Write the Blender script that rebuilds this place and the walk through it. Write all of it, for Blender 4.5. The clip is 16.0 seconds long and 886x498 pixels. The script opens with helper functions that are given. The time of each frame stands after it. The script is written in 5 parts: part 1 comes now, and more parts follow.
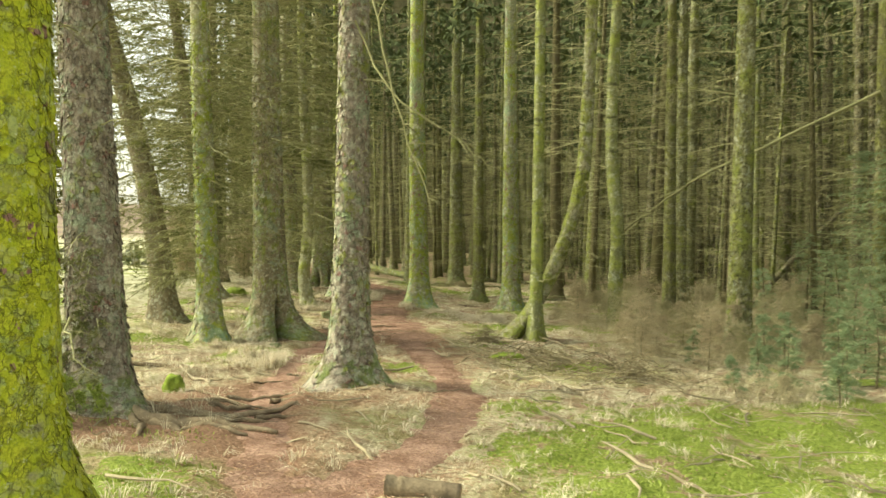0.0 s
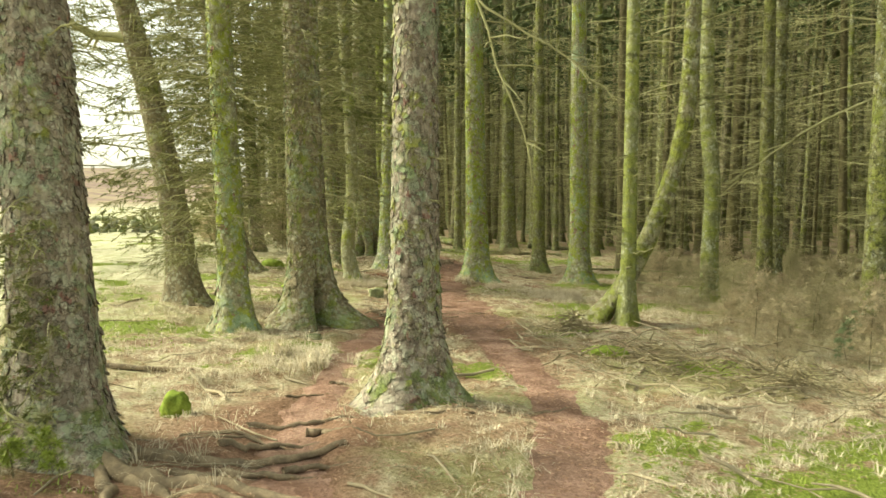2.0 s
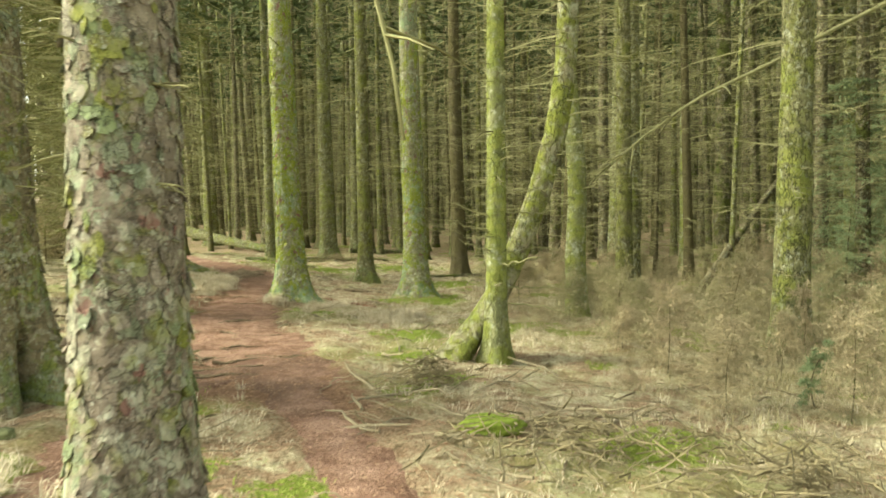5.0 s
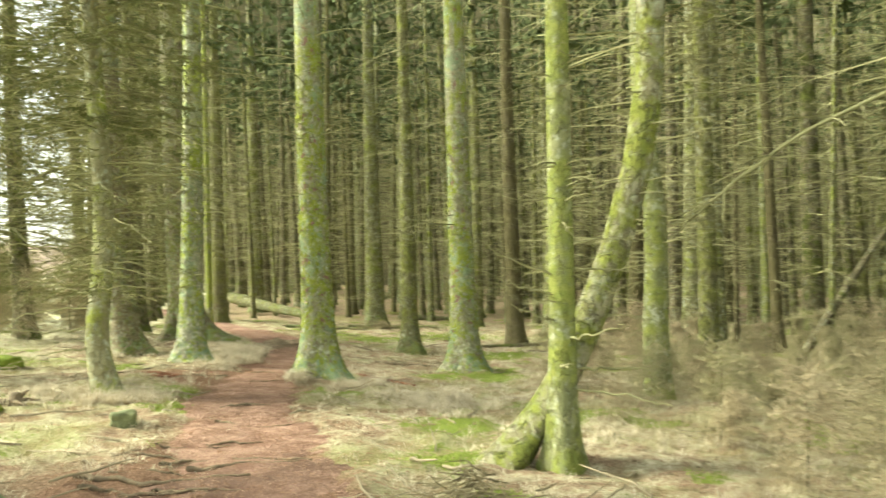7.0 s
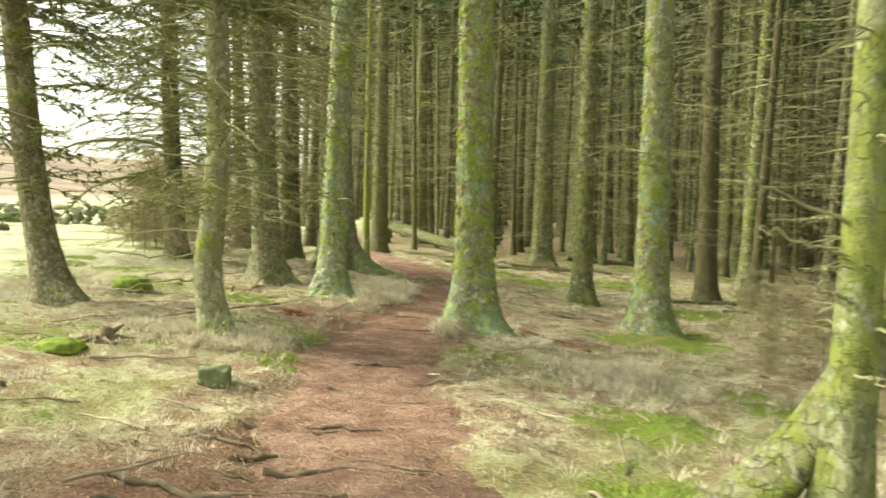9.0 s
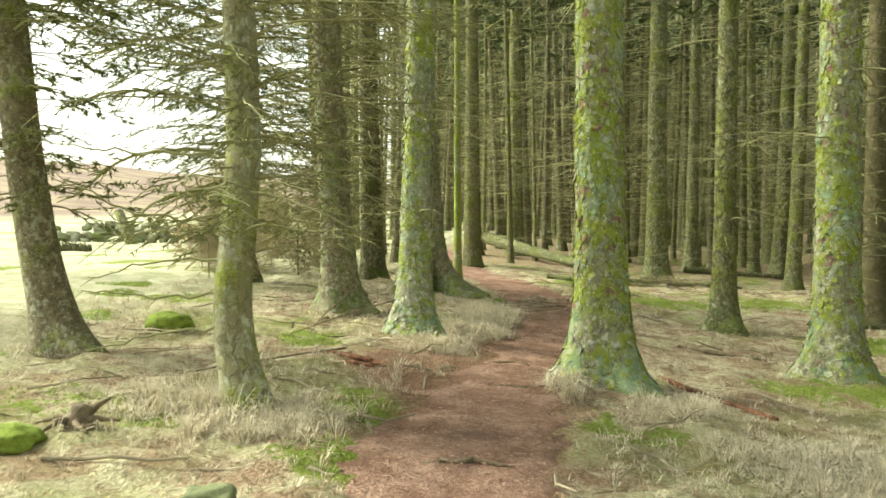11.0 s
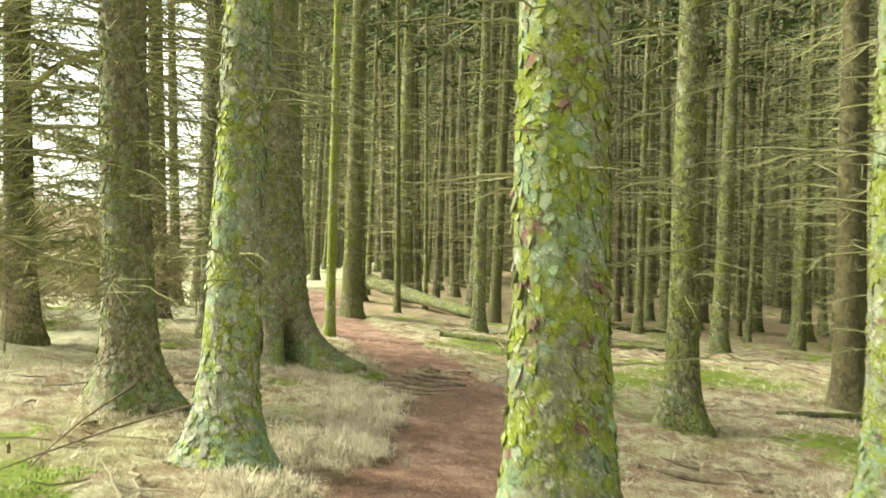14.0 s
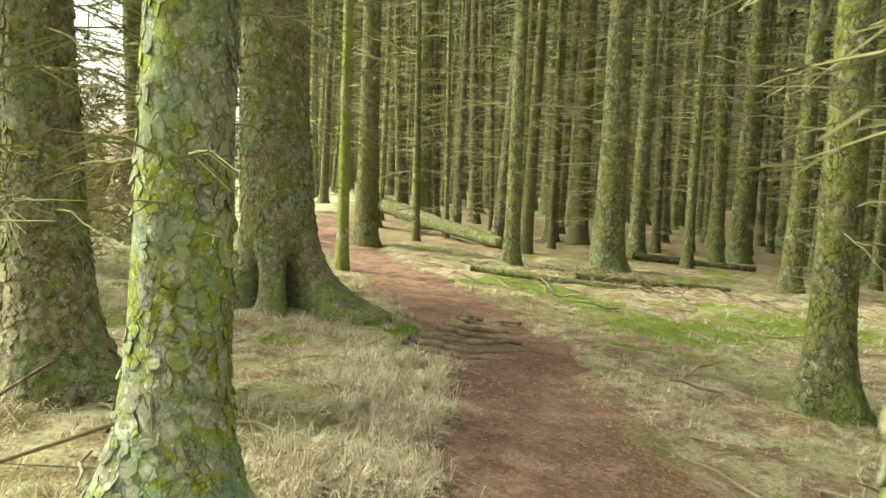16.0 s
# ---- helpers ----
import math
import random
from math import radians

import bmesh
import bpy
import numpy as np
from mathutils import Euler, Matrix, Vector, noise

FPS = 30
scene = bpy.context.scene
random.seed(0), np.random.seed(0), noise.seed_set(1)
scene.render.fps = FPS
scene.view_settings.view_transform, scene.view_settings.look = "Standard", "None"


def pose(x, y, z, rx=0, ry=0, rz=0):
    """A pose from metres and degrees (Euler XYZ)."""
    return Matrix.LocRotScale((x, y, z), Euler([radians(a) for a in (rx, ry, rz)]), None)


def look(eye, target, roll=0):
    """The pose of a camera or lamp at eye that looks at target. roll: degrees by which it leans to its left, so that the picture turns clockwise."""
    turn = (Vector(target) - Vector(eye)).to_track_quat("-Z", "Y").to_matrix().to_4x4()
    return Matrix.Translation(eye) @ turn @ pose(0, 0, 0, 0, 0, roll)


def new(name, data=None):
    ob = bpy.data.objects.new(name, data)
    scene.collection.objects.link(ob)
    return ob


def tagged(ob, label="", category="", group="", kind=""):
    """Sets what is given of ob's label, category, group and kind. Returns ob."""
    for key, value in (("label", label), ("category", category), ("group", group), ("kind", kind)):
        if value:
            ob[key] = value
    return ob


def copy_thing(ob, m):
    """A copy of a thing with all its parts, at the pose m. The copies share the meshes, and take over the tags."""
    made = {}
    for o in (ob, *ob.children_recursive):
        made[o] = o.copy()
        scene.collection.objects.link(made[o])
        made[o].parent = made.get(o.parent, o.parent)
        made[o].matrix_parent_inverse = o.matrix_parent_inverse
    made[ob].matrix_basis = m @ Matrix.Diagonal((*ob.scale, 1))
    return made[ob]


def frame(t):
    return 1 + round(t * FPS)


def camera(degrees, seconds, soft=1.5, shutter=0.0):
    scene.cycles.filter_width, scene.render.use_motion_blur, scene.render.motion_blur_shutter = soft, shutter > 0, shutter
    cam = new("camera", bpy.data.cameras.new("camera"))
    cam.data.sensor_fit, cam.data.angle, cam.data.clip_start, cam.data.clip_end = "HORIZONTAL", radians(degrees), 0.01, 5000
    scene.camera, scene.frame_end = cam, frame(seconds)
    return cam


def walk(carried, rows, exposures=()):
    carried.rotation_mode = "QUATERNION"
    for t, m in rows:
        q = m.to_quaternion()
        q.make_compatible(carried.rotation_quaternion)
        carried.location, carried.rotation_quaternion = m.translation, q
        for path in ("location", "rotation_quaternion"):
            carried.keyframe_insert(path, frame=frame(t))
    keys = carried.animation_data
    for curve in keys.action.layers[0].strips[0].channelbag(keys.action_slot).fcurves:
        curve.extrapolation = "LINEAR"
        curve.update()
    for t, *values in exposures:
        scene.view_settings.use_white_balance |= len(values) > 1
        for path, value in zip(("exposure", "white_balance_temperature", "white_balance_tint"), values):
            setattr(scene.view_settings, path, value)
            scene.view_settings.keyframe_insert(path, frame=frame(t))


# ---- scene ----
cam = camera(57.6, 16.0, 1.5, 0.4)
PATH = [
    (0, (0.044, -0.091, 1.5), (0.049, 1.908, 1.446), 0.2),
    (0.5, (-0.044, 0.496, 1.504), (-0.089, 2.493, 1.418), -0.2),
    (1, (-0.122, 1.063, 1.508), (-0.185, 3.059, 1.404), -0.3),
    (1.5, (-0.262, 1.616, 1.429), (-0.374, 3.61, 1.312), 0.1),
    (2, (-0.385, 2.216, 1.458), (-0.481, 4.209, 1.317), -0.3),
    (2.5, (-0.497, 2.783, 1.441), (-0.603, 4.774, 1.284), -0.4),
    (3, (-0.595, 3.384, 1.39), (-0.677, 5.375, 1.222), -0.9),
    (3.5, (-0.629, 3.956, 1.364), (-0.693, 5.946, 1.176), -2.3),
    (4, (-0.641, 4.487, 1.36), (-0.571, 6.473, 1.136), -2.1),
    (4.2, (-0.594, 4.702, 1.362), (-0.379, 6.677, 1.133), -3.0),
    (6.3, (-0.04, 6.784, 1.349), (0.351, 8.745, 1.352), -0.9),
    (6.5, (-0.017, 6.987, 1.337), (0.361, 8.951, 1.333), -0.9),
    (7, (0.082, 7.424, 1.24), (0.298, 9.412, 1.262), -1.5),
    (7.5, (0.12, 7.874, 1.191), (0.139, 9.873, 1.224), -0.5),
    (8, (0.182, 8.47, 1.221), (0.192, 10.47, 1.23), 0.7),
    (8.5, (0.175, 9.069, 1.226), (0.116, 11.065, 1.11), 1.5),
    (9, (0.086, 9.644, 1.175), (-0.11, 11.63, 1.039), 1.4),
    (9.5, (0.026, 10.161, 1.164), (-0.369, 12.118, 1.041), -0.2),
    (9.7, (-0.033, 10.459, 1.158), (-0.465, 12.407, 1.017), -0.3),
    (11.8, (-0.455, 12.872, 1.155), (-0.854, 14.829, 1.054), -0.0),
    (12, (-0.48, 13.123, 1.177), (-0.823, 15.091, 1.077), 0.1),
    (12.5, (-0.533, 13.828, 1.176), (-0.669, 15.823, 1.117), 1.1),
    (13, (-0.465, 14.428, 1.146), (-0.622, 16.421, 1.083), 1.1),
    (13.5, (-0.606, 14.991, 1.138), (-0.764, 16.983, 1.059), 2.9),
    (14, (-0.746, 15.512, 1.179), (-0.901, 17.505, 1.163), 1.5),
    (14.5, (-0.885, 16.157, 1.145), (-1.089, 18.146, 1.184), 2.2),
    (15, (-1.022, 16.837, 1.083), (-1.189, 18.829, 1.013), 1.4),
    (15.5, (-1.176, 17.394, 1.073), (-1.344, 19.38, 0.901), 1.4),
    (16, (-1.338, 17.905, 1.063), (-1.506, 19.887, 0.859), 2.2),
]
TINT = -5.5
EXPOSURES = [(0.0, 1.36, 7850.0), (4.0, 1.4, 7850.0), (6.5, 2.03, 7250.0), (7.5, 1.93, 7400.0), (8.5, 1.8, 7150.0), (9.0, 1.7, 7300.0), (12.0, 1.74, 7000.0), (12.5, 1.95, 7000.0), (13.0, 2.06, 6950.0), (14.0, 1.99, 7100.0), (15.0, 1.84, 7300.0), (16.0, 1.79, 7450.0)]
walk(cam, [(t, look(eye, target, roll)) for t, eye, target, roll in PATH], [(t, stops, kelvin, TINT) for t, stops, kelvin in EXPOSURES])

# ---- light and sky ----
SUN_ELEVATION, SUN_AZIMUTH = 36.0, -84.0        # degrees; azimuth from +y towards +x
world = bpy.data.worlds.new("overcast_sky")
scene.world = world
world.use_nodes = True
wn, wl = world.node_tree.nodes, world.node_tree.links
sky = wn.new("ShaderNodeTexSky")
sky.sky_type, sky.sun_disc = "NISHITA", False
sky.sun_elevation, sky.sun_rotation = radians(SUN_ELEVATION), radians(SUN_AZIMUTH)
sky.air_density, sky.dust_density, sky.ozone_density = 1.0, 2.5, 1.0
back = wn["Background"]
back.inputs["Strength"].default_value = 0.135
cloud = wn.new("ShaderNodeHueSaturation")          # cloud greys the blue
cloud.inputs["Saturation"].default_value = 0.25
wl.new(sky.outputs["Color"], cloud.inputs["Color"])
wl.new(cloud.outputs["Color"], back.inputs["Color"])

sun = new("sun", bpy.data.lights.new("sun", "SUN"))
sun.data.energy, sun.data.angle, sun.data.color = 2.5, radians(24), (1.0, 0.965, 0.87)
az, el = radians(SUN_AZIMUTH), radians(SUN_ELEVATION)
sun_from = Vector((math.sin(az) * math.cos(el), math.cos(az) * math.cos(el), math.sin(el)))
sun.matrix_world = look(sun_from * 60, (0, 0, 0))


# ---- materials ----
def nodes_of(name):
    m = bpy.data.materials.new(name)
    m.use_nodes = True
    t = m.node_tree
    return m, t, t.nodes["Principled BSDF"]


def node(t, kind, **values):
    n = t.nodes.new("ShaderNode" + kind)
    for key, v in values.items():
        if key in ("operation", "blend_type", "data_type", "feature", "attribute_name", "noise_dimensions"):
            if key == "operation":
                n.operation = v
            elif key == "blend_type":
                n.blend_type = v
            elif key == "data_type":
                n.data_type = v
            elif key == "feature":
                n.feature = v
            else:
                n.attribute_name = v
        else:
            slot = n.inputs[int(key[1:])] if key[0] == "i" and key[1:].isdigit() else n.inputs[key]
            if isinstance(v, bpy.types.NodeSocket):
                t.links.new(v, slot)
            else:
                slot.default_value = v
    return n


def mix(t, fac, a, b, how="MIX"):
    n = t.nodes.new("ShaderNodeMix")
    n.data_type, n.blend_type = "RGBA", how
    for slot, v in ((0, fac), (6, a), (7, b)):
        if isinstance(v, bpy.types.NodeSocket):
            t.links.new(v, n.inputs[slot])
        else:
            n.inputs[slot].default_value = v if slot == 0 else (*v, 1)
    return n.outputs[2]


def ramp(t, fac, lo, hi):
    n = t.nodes.new("ShaderNodeMapRange")
    n.interpolation_type = "SMOOTHSTEP"
    t.links.new(fac, n.inputs[0])
    n.inputs[1].default_value, n.inputs[2].default_value = lo, hi
    return n.outputs[0]


def calc(t, how, a, b=0.0):
    n = t.nodes.new("ShaderNodeMath")
    n.operation = how
    for slot, v in ((0, a), (1, b)):
        if isinstance(v, bpy.types.NodeSocket):
            t.links.new(v, n.inputs[slot])
        else:
            n.inputs[slot].default_value = v
    return n.outputs[0]


def grain(t, where, scale, detail=4.0, rough=0.55):
    return node(t, "TexNoise", Vector=where, Scale=scale, Detail=detail, Roughness=rough).outputs["Fac"]


def stretched(t, where, sx, sy, sz):
    n = t.nodes.new("ShaderNodeMapping")
    t.links.new(where, n.inputs[0])
    n.inputs["Scale"].default_value = (sx, sy, sz)
    return n.outputs[0]


def bumped(t, shader, height, strength, distance):
    n = node(t, "Bump", Height=height, Strength=strength, Distance=distance)
    t.links.new(n.outputs[0], shader.inputs["Normal"])


def bark(name, plate_a, plate_b, crack, moss, moss_cover, lichen_cover=0.35, flakes=False, relief=False, plate=24.0, cut=0.65, foot_cover=0.6, rings=0.0, foot_tone=(0.15, 0.19, 0.045), rough_bump=1.0, vary=0.0):
    """Scaly spruce bark: plates, dark cracks, moss in patches, pale lichen, teal lichen round the foot."""
    m, t, s = nodes_of(name)
    where = node(t, "TexCoord").outputs["Object"]
    rnd = node(t, "ObjectInfo").outputs["Random"]
    wob = mix(t, 0.10, where, node(t, "TexNoise", Vector=where, Scale=13.0, Detail=4.0).outputs["Color"])
    low = stretched(t, wob, 1, 1, 0.42)
    v = node(t, "TexVoronoi", Vector=low, Scale=plate)
    cell = node(t, "SeparateColor", i0=v.outputs["Color"]).outputs[0]
    ve = node(t, "TexVoronoi", feature="DISTANCE_TO_EDGE", Vector=low, Scale=plate)
    edge = ramp(t, ve.outputs["Distance"], 0.08, 0.01)
    if relief:
        cell = calc(t, "ADD", calc(t, "MULTIPLY", cell, 0.5), calc(t, "MULTIPLY", node(t, "Attribute", attribute_name="plate").outputs["Fac"], 0.5))
        # layer holds trunk grooves, and on the scales the shade painted under their edges
        edge = calc(t, "MAXIMUM", calc(t, "MULTIPLY", edge, 0.8), node(t, "Attribute", attribute_name="groove").outputs["Fac"])
    edge = calc(t, "MULTIPLY", edge, ramp(t, grain(t, where, 8.0, 3.0), 0.36, 0.56))
    fine = grain(t, where, 90.0, 5.0, 0.7)
    broad = grain(t, where, 2.6, 4.0, 0.6)
    mid = grain(t, where, 11.0, 4.0, 0.65)
    colour = mix(t, ramp(t, cell, 0.1, 0.9), plate_a, plate_b)
    colour = mix(t, calc(t, "MULTIPLY", ramp(t, fine, 0.35, 0.75), 0.45), colour, [c * 0.45 for c in plate_a])
    pale = calc(t, "MULTIPLY", ramp(t, calc(t, "ADD", calc(t, "MULTIPLY", grain(t, where, 19.0, 4.0), 0.6), calc(t, "MULTIPLY", grain(t, where, 5.0, 3.0), 0.4)), 0.51, 0.60), lichen_cover)
    colour = mix(t, pale, colour, (0.47, 0.49, 0.37))
    soft = calc(t, "ADD", calc(t, "MULTIPLY", broad, 0.75), calc(t, "MULTIPLY", mid, 0.35))
    soft = calc(t, "ADD", soft, calc(t, "MULTIPLY", calc(t, "SUBTRACT", rnd, 0.5), 0.1))
    if relief:
        tone = node(t, "Attribute", attribute_name="tone").outputs["Fac"]
        soft = calc(t, "ADD", soft, calc(t, "MULTIPLY", calc(t, "SUBTRACT", tone, 0.5), 0.17))
    green = ramp(t, soft, 0.80 - 0.5 * moss_cover, 0.96 - 0.5 * moss_cover)
    moss_col = mix(t, ramp(t, mid, 0.35, 0.65), moss, [moss[0] * 1.35, moss[1] * 1.2, moss[2] * 1.5])
    moss_col = mix(t, ramp(t, fine, 0.4, 0.7), moss_col, [c * 0.72 for c in moss])
    colour = mix(t, green, colour, moss_col)
    flake = node(t, "TexVoronoi", feature="DISTANCE_TO_EDGE", Vector=stretched(t, wob, 1, 1, 0.7), Scale=plate * 2.3)
    chip = calc(t, "MULTIPLY", ramp(t, flake.outputs["Distance"], 0.09, 0.02), ramp(t, grain(t, where, 12.0, 3.0), 0.46, 0.58))
    if relief:
        patch = calc(t, "ADD", grain(t, where, 3.0, 4.0, 0.65), calc(t, "MULTIPLY", calc(t, "SUBTRACT", calc(t, "FRACT", calc(t, "MULTIPLY", tone, 7.0)), 0.5), 0.2))
        teal = calc(t, "MULTIPLY", ramp(t, patch, 0.56, 0.62), 0.85 * lichen_cover)
        colour = mix(t, teal, colour, (0.27, 0.36, 0.23))
        ash = calc(t, "MULTIPLY", ramp(t, calc(t, "FRACT", calc(t, "MULTIPLY", tone, 13.0)), 0.82, 0.9), 0.5 * lichen_cover)
        colour = mix(t, ash, colour, (0.44, 0.45, 0.35))
        speck = calc(t, "MULTIPLY", ramp(t, grain(t, where, 30.0, 3.0), 0.62, 0.67), 0.8 * lichen_cover)
        colour = mix(t, speck, colour, (0.58, 0.60, 0.50))
    colour = mix(t, calc(t, "MULTIPLY", chip, 0.75 * cut), colour, crack)
    if flakes:
        spot = ramp(t, calc(t, "ADD", grain(t, where, 8.0, 3.0), calc(t, "MULTIPLY", calc(t, "FRACT", calc(t, "MULTIPLY", tone, 19.0)), 0.1)) if relief else grain(t, where, 8.0, 3.0), 0.70, 0.74)
        colour = mix(t, spot, colour, (0.26, 0.15, 0.125))
    height = node(t, "SeparateXYZ", Vector=where).outputs[2]
    foot = calc(t, "MULTIPLY", ramp(t, height, 0.75, 0.15), ramp(t, grain(t, where, 6.0, 3.0), 0.48, 0.6))
    if relief:
        foot = calc(t, "MULTIPLY", foot, ramp(t, calc(t, "FRACT", calc(t, "MULTIPLY", tone, 3.0)), 0.05, 0.75))
    colour = mix(t, calc(t, "MULTIPLY", foot, foot_cover), colour, foot_tone)
    colour = mix(t, calc(t, "MULTIPLY", edge, cut), colour, crack)
    if vary:
        colour = mix(t, calc(t, "MULTIPLY", ramp(t, rnd, 0.35, 1.0), vary), colour, (0.13, 0.105, 0.06))
    if rings:
        band = ramp(t, grain(t, stretched(t, wob, 0.25, 0.25, 2.6), 3.0, 2.0), 0.60, 0.66)
        colour = mix(t, calc(t, "MULTIPLY", band, rings), colour, crack)
    t.links.new(colour, s.inputs["Base Color"])
    s.inputs["Roughness"].default_value = 0.92
    s.inputs["Specular IOR Level"].default_value = 0.2
    rise = calc(t, "ADD", calc(t, "MULTIPLY", fine, 0.5), calc(t, "MULTIPLY", mid, 0.6))
    rise = calc(t, "SUBTRACT", rise, calc(t, "MULTIPLY", calc(t, "ADD", edge, calc(t, "MULTIPLY", chip, 0.6)), 1.6 * cut))
    rise = calc(t, "ADD", rise, calc(t, "MULTIPLY", cell, 1.6 * cut))
    bumped(t, s, rise, rough_bump * (0.6 if relief else 1.0), 0.012 if relief else 0.016)
    return m


def plain(name, a, b, scale=12.0, rough=0.9, bump=0.4, island=0.0, far=None, each=None):
    """Two mixed tones at two scales; island varies each loose piece."""
    m, t, s = nodes_of(name)
    where = node(t, "TexCoord").outputs["Object"]
    n = grain(t, where, scale)
    colour = mix(t, ramp(t, n, 0.3, 0.7), a, b)
    colour = mix(t, calc(t, "MULTIPLY", ramp(t, grain(t, where, scale * 7), 0.4, 0.7), 0.35), colour, [c * 0.5 for c in a])
    if island:
        r = node(t, "NewGeometry").outputs["Random Per Island"]
        colour = mix(t, calc(t, "MULTIPLY", r, island), colour, far or [min(1, c * 1.9) for c in b])
    if each:
        colour = mix(t, calc(t, "MULTIPLY", ramp(t, node(t, "ObjectInfo").outputs["Random"], 0.3, 0.95), 0.75), colour, each)
    t.links.new(colour, s.inputs["Base Color"])
    s.inputs["Roughness"].default_value = rough
    s.inputs["Specular IOR Level"].default_value = 0.2
    if bump:
        bumped(t, s, grain(t, where, scale * 4), bump, 0.01)
    return m


GREY_A, GREY_B, CRACK = (0.20, 0.165, 0.128), (0.38, 0.325, 0.26), (0.03, 0.025, 0.016)
bark_grey = bark("bark_grey_scaly", GREY_A, GREY_B, CRACK, (0.19, 0.22, 0.05), 0.43, 0.6, True, True, 36.0, 0.75, 0.7)
bark_brown = bark("bark_brown_mossy", (0.19, 0.16, 0.095), (0.34, 0.29, 0.19), CRACK, (0.20, 0.235, 0.055), 0.56, 0.55, False, True)
bark_lime = bark("bark_lime_mossy", (0.24, 0.225, 0.135), (0.38, 0.365, 0.235), (0.045, 0.04, 0.018), (0.255, 0.315, 0.045), 0.68, 0.9, True, True, 24.0, 0.55, 0.65, 0.0, (0.19, 0.28, 0.18))
bark_lichen = bark("bark_lichen_mottled", (0.26, 0.25, 0.17), (0.40, 0.40, 0.29), (0.05, 0.045, 0.025), (0.27, 0.34, 0.05), 0.66, 1.0, False, True, 18.0, 0.65, 0.6, 0.0, (0.20, 0.30, 0.20))
bark_vivid = bark("bark_vivid_moss", (0.20, 0.20, 0.10), (0.34, 0.33, 0.18), (0.05, 0.05, 0.015), (0.36, 0.43, 0.035), 0.98, 0.4, True, True, 24.0, 0.7, 0.4)
bark_sweep = bark("bark_sweeping_moss", (0.24, 0.22, 0.13), (0.38, 0.36, 0.24), (0.05, 0.045, 0.02), (0.21, 0.25, 0.05), 0.66, 0.7, True, False, 20.0, 0.5, 0.4)
bark_moss = bark("bark_moss_fine", (0.19, 0.19, 0.09), (0.31, 0.30, 0.16), (0.06, 0.055, 0.025), (0.22, 0.26, 0.06), 0.64, 0.7, False, False, 24.0, 0.75, 0.5, 0.3, (0.19, 0.26, 0.12), 1.0, 0.85)
bark_smooth = bark("bark_smooth_green", (0.21, 0.225, 0.105), (0.33, 0.335, 0.18), (0.07, 0.068, 0.03), (0.235, 0.28, 0.065), 0.66, 0.8, False, False, 18.0, 0.34, 0.3, 0.75)
bark_pale = bark("bark_pale_lichen", (0.30, 0.28, 0.16), (0.42, 0.41, 0.26), (0.10, 0.09, 0.05), (0.27, 0.33, 0.06), 0.67, 1.0, False, False, 16.0, 0.35, 0.2, 0.4)
bark_dark = bark("bark_dark", (0.145, 0.13, 0.07), (0.265, 0.23, 0.14), CRACK, (0.14, 0.17, 0.04), 0.52, 0.4)
twig_mat = plain("dead_twig", (0.13, 0.125, 0.06), (0.25, 0.245, 0.115), 5.0, 0.9, 0, 0.6, (0.48, 0.465, 0.255))
needle_mat = plain("olive_needles", (0.09, 0.11, 0.035), (0.16, 0.18, 0.06), 3.0, 0.8, 0, 0.5, (0.30, 0.29, 0.12))
crown_mat = plain("crown_needles", (0.05, 0.07, 0.03), (0.09, 0.11, 0.045), 2.0, 0.8, 0, 0.4)
young_mat = plain("young_spruce_needles", (0.13, 0.195, 0.095), (0.22, 0.30, 0.155), 3.0, 0.8, 0, 0.55, (0.38, 0.43, 0.25))
brush_mat = plain("brown_brush", (0.23, 0.18, 0.105), (0.50, 0.42, 0.265), 2.0, 0.9, 0, 0.55, (0.64, 0.55, 0.37), (0.30, 0.29, 0.15))
straw_mat = plain("straw_grass", (0.36, 0.30, 0.185), (0.71, 0.62, 0.455), 9.0, 0.85, 0, 0.45, (0.86, 0.79, 0.64))
sprig_mat = plain("moss_sprigs", (0.14, 0.205, 0.027), (0.26, 0.34, 0.05), 1.5, 0.85, 0, 0.6, (0.40, 0.43, 0.15))
cushion_mat = plain("moss_cushion", (0.13, 0.18, 0.025), (0.26, 0.33, 0.06), 14.0, 0.95, 0.8)
stone_mat = plain("mossy_stone", (0.13, 0.15, 0.08), (0.24, 0.26, 0.13), 8.0, 0.9, 0.8)
wood_mat = plain("cut_wood", (0.30, 0.20, 0.11), (0.48, 0.36, 0.22), 9.0, 0.8, 0.4)
rot_mat = plain("rotten_red_wood", (0.13, 0.06, 0.035), (0.29, 0.14, 0.085), 14.0, 0.95, 0.8)
root_mat = plain("root_bark", (0.14, 0.11, 0.075), (0.28, 0.22, 0.145), 10.0, 0.9, 0.8)
stick_mat = plain("fallen_stick", (0.13, 0.107, 0.065), (0.27, 0.225, 0.14), 5.0, 0.9, 0, 0.5, (0.58, 0.50, 0.36))
litter_mat = plain("needle_litter", (0.22, 0.12, 0.07), (0.40, 0.24, 0.15), 3.0, 0.9, 0, 0.6, (0.56, 0.42, 0.31))
heather_mat = plain("dark_heather", (0.09, 0.10, 0.05), (0.17, 0.165, 0.09), 3.0, 0.9, 0, 0.4)


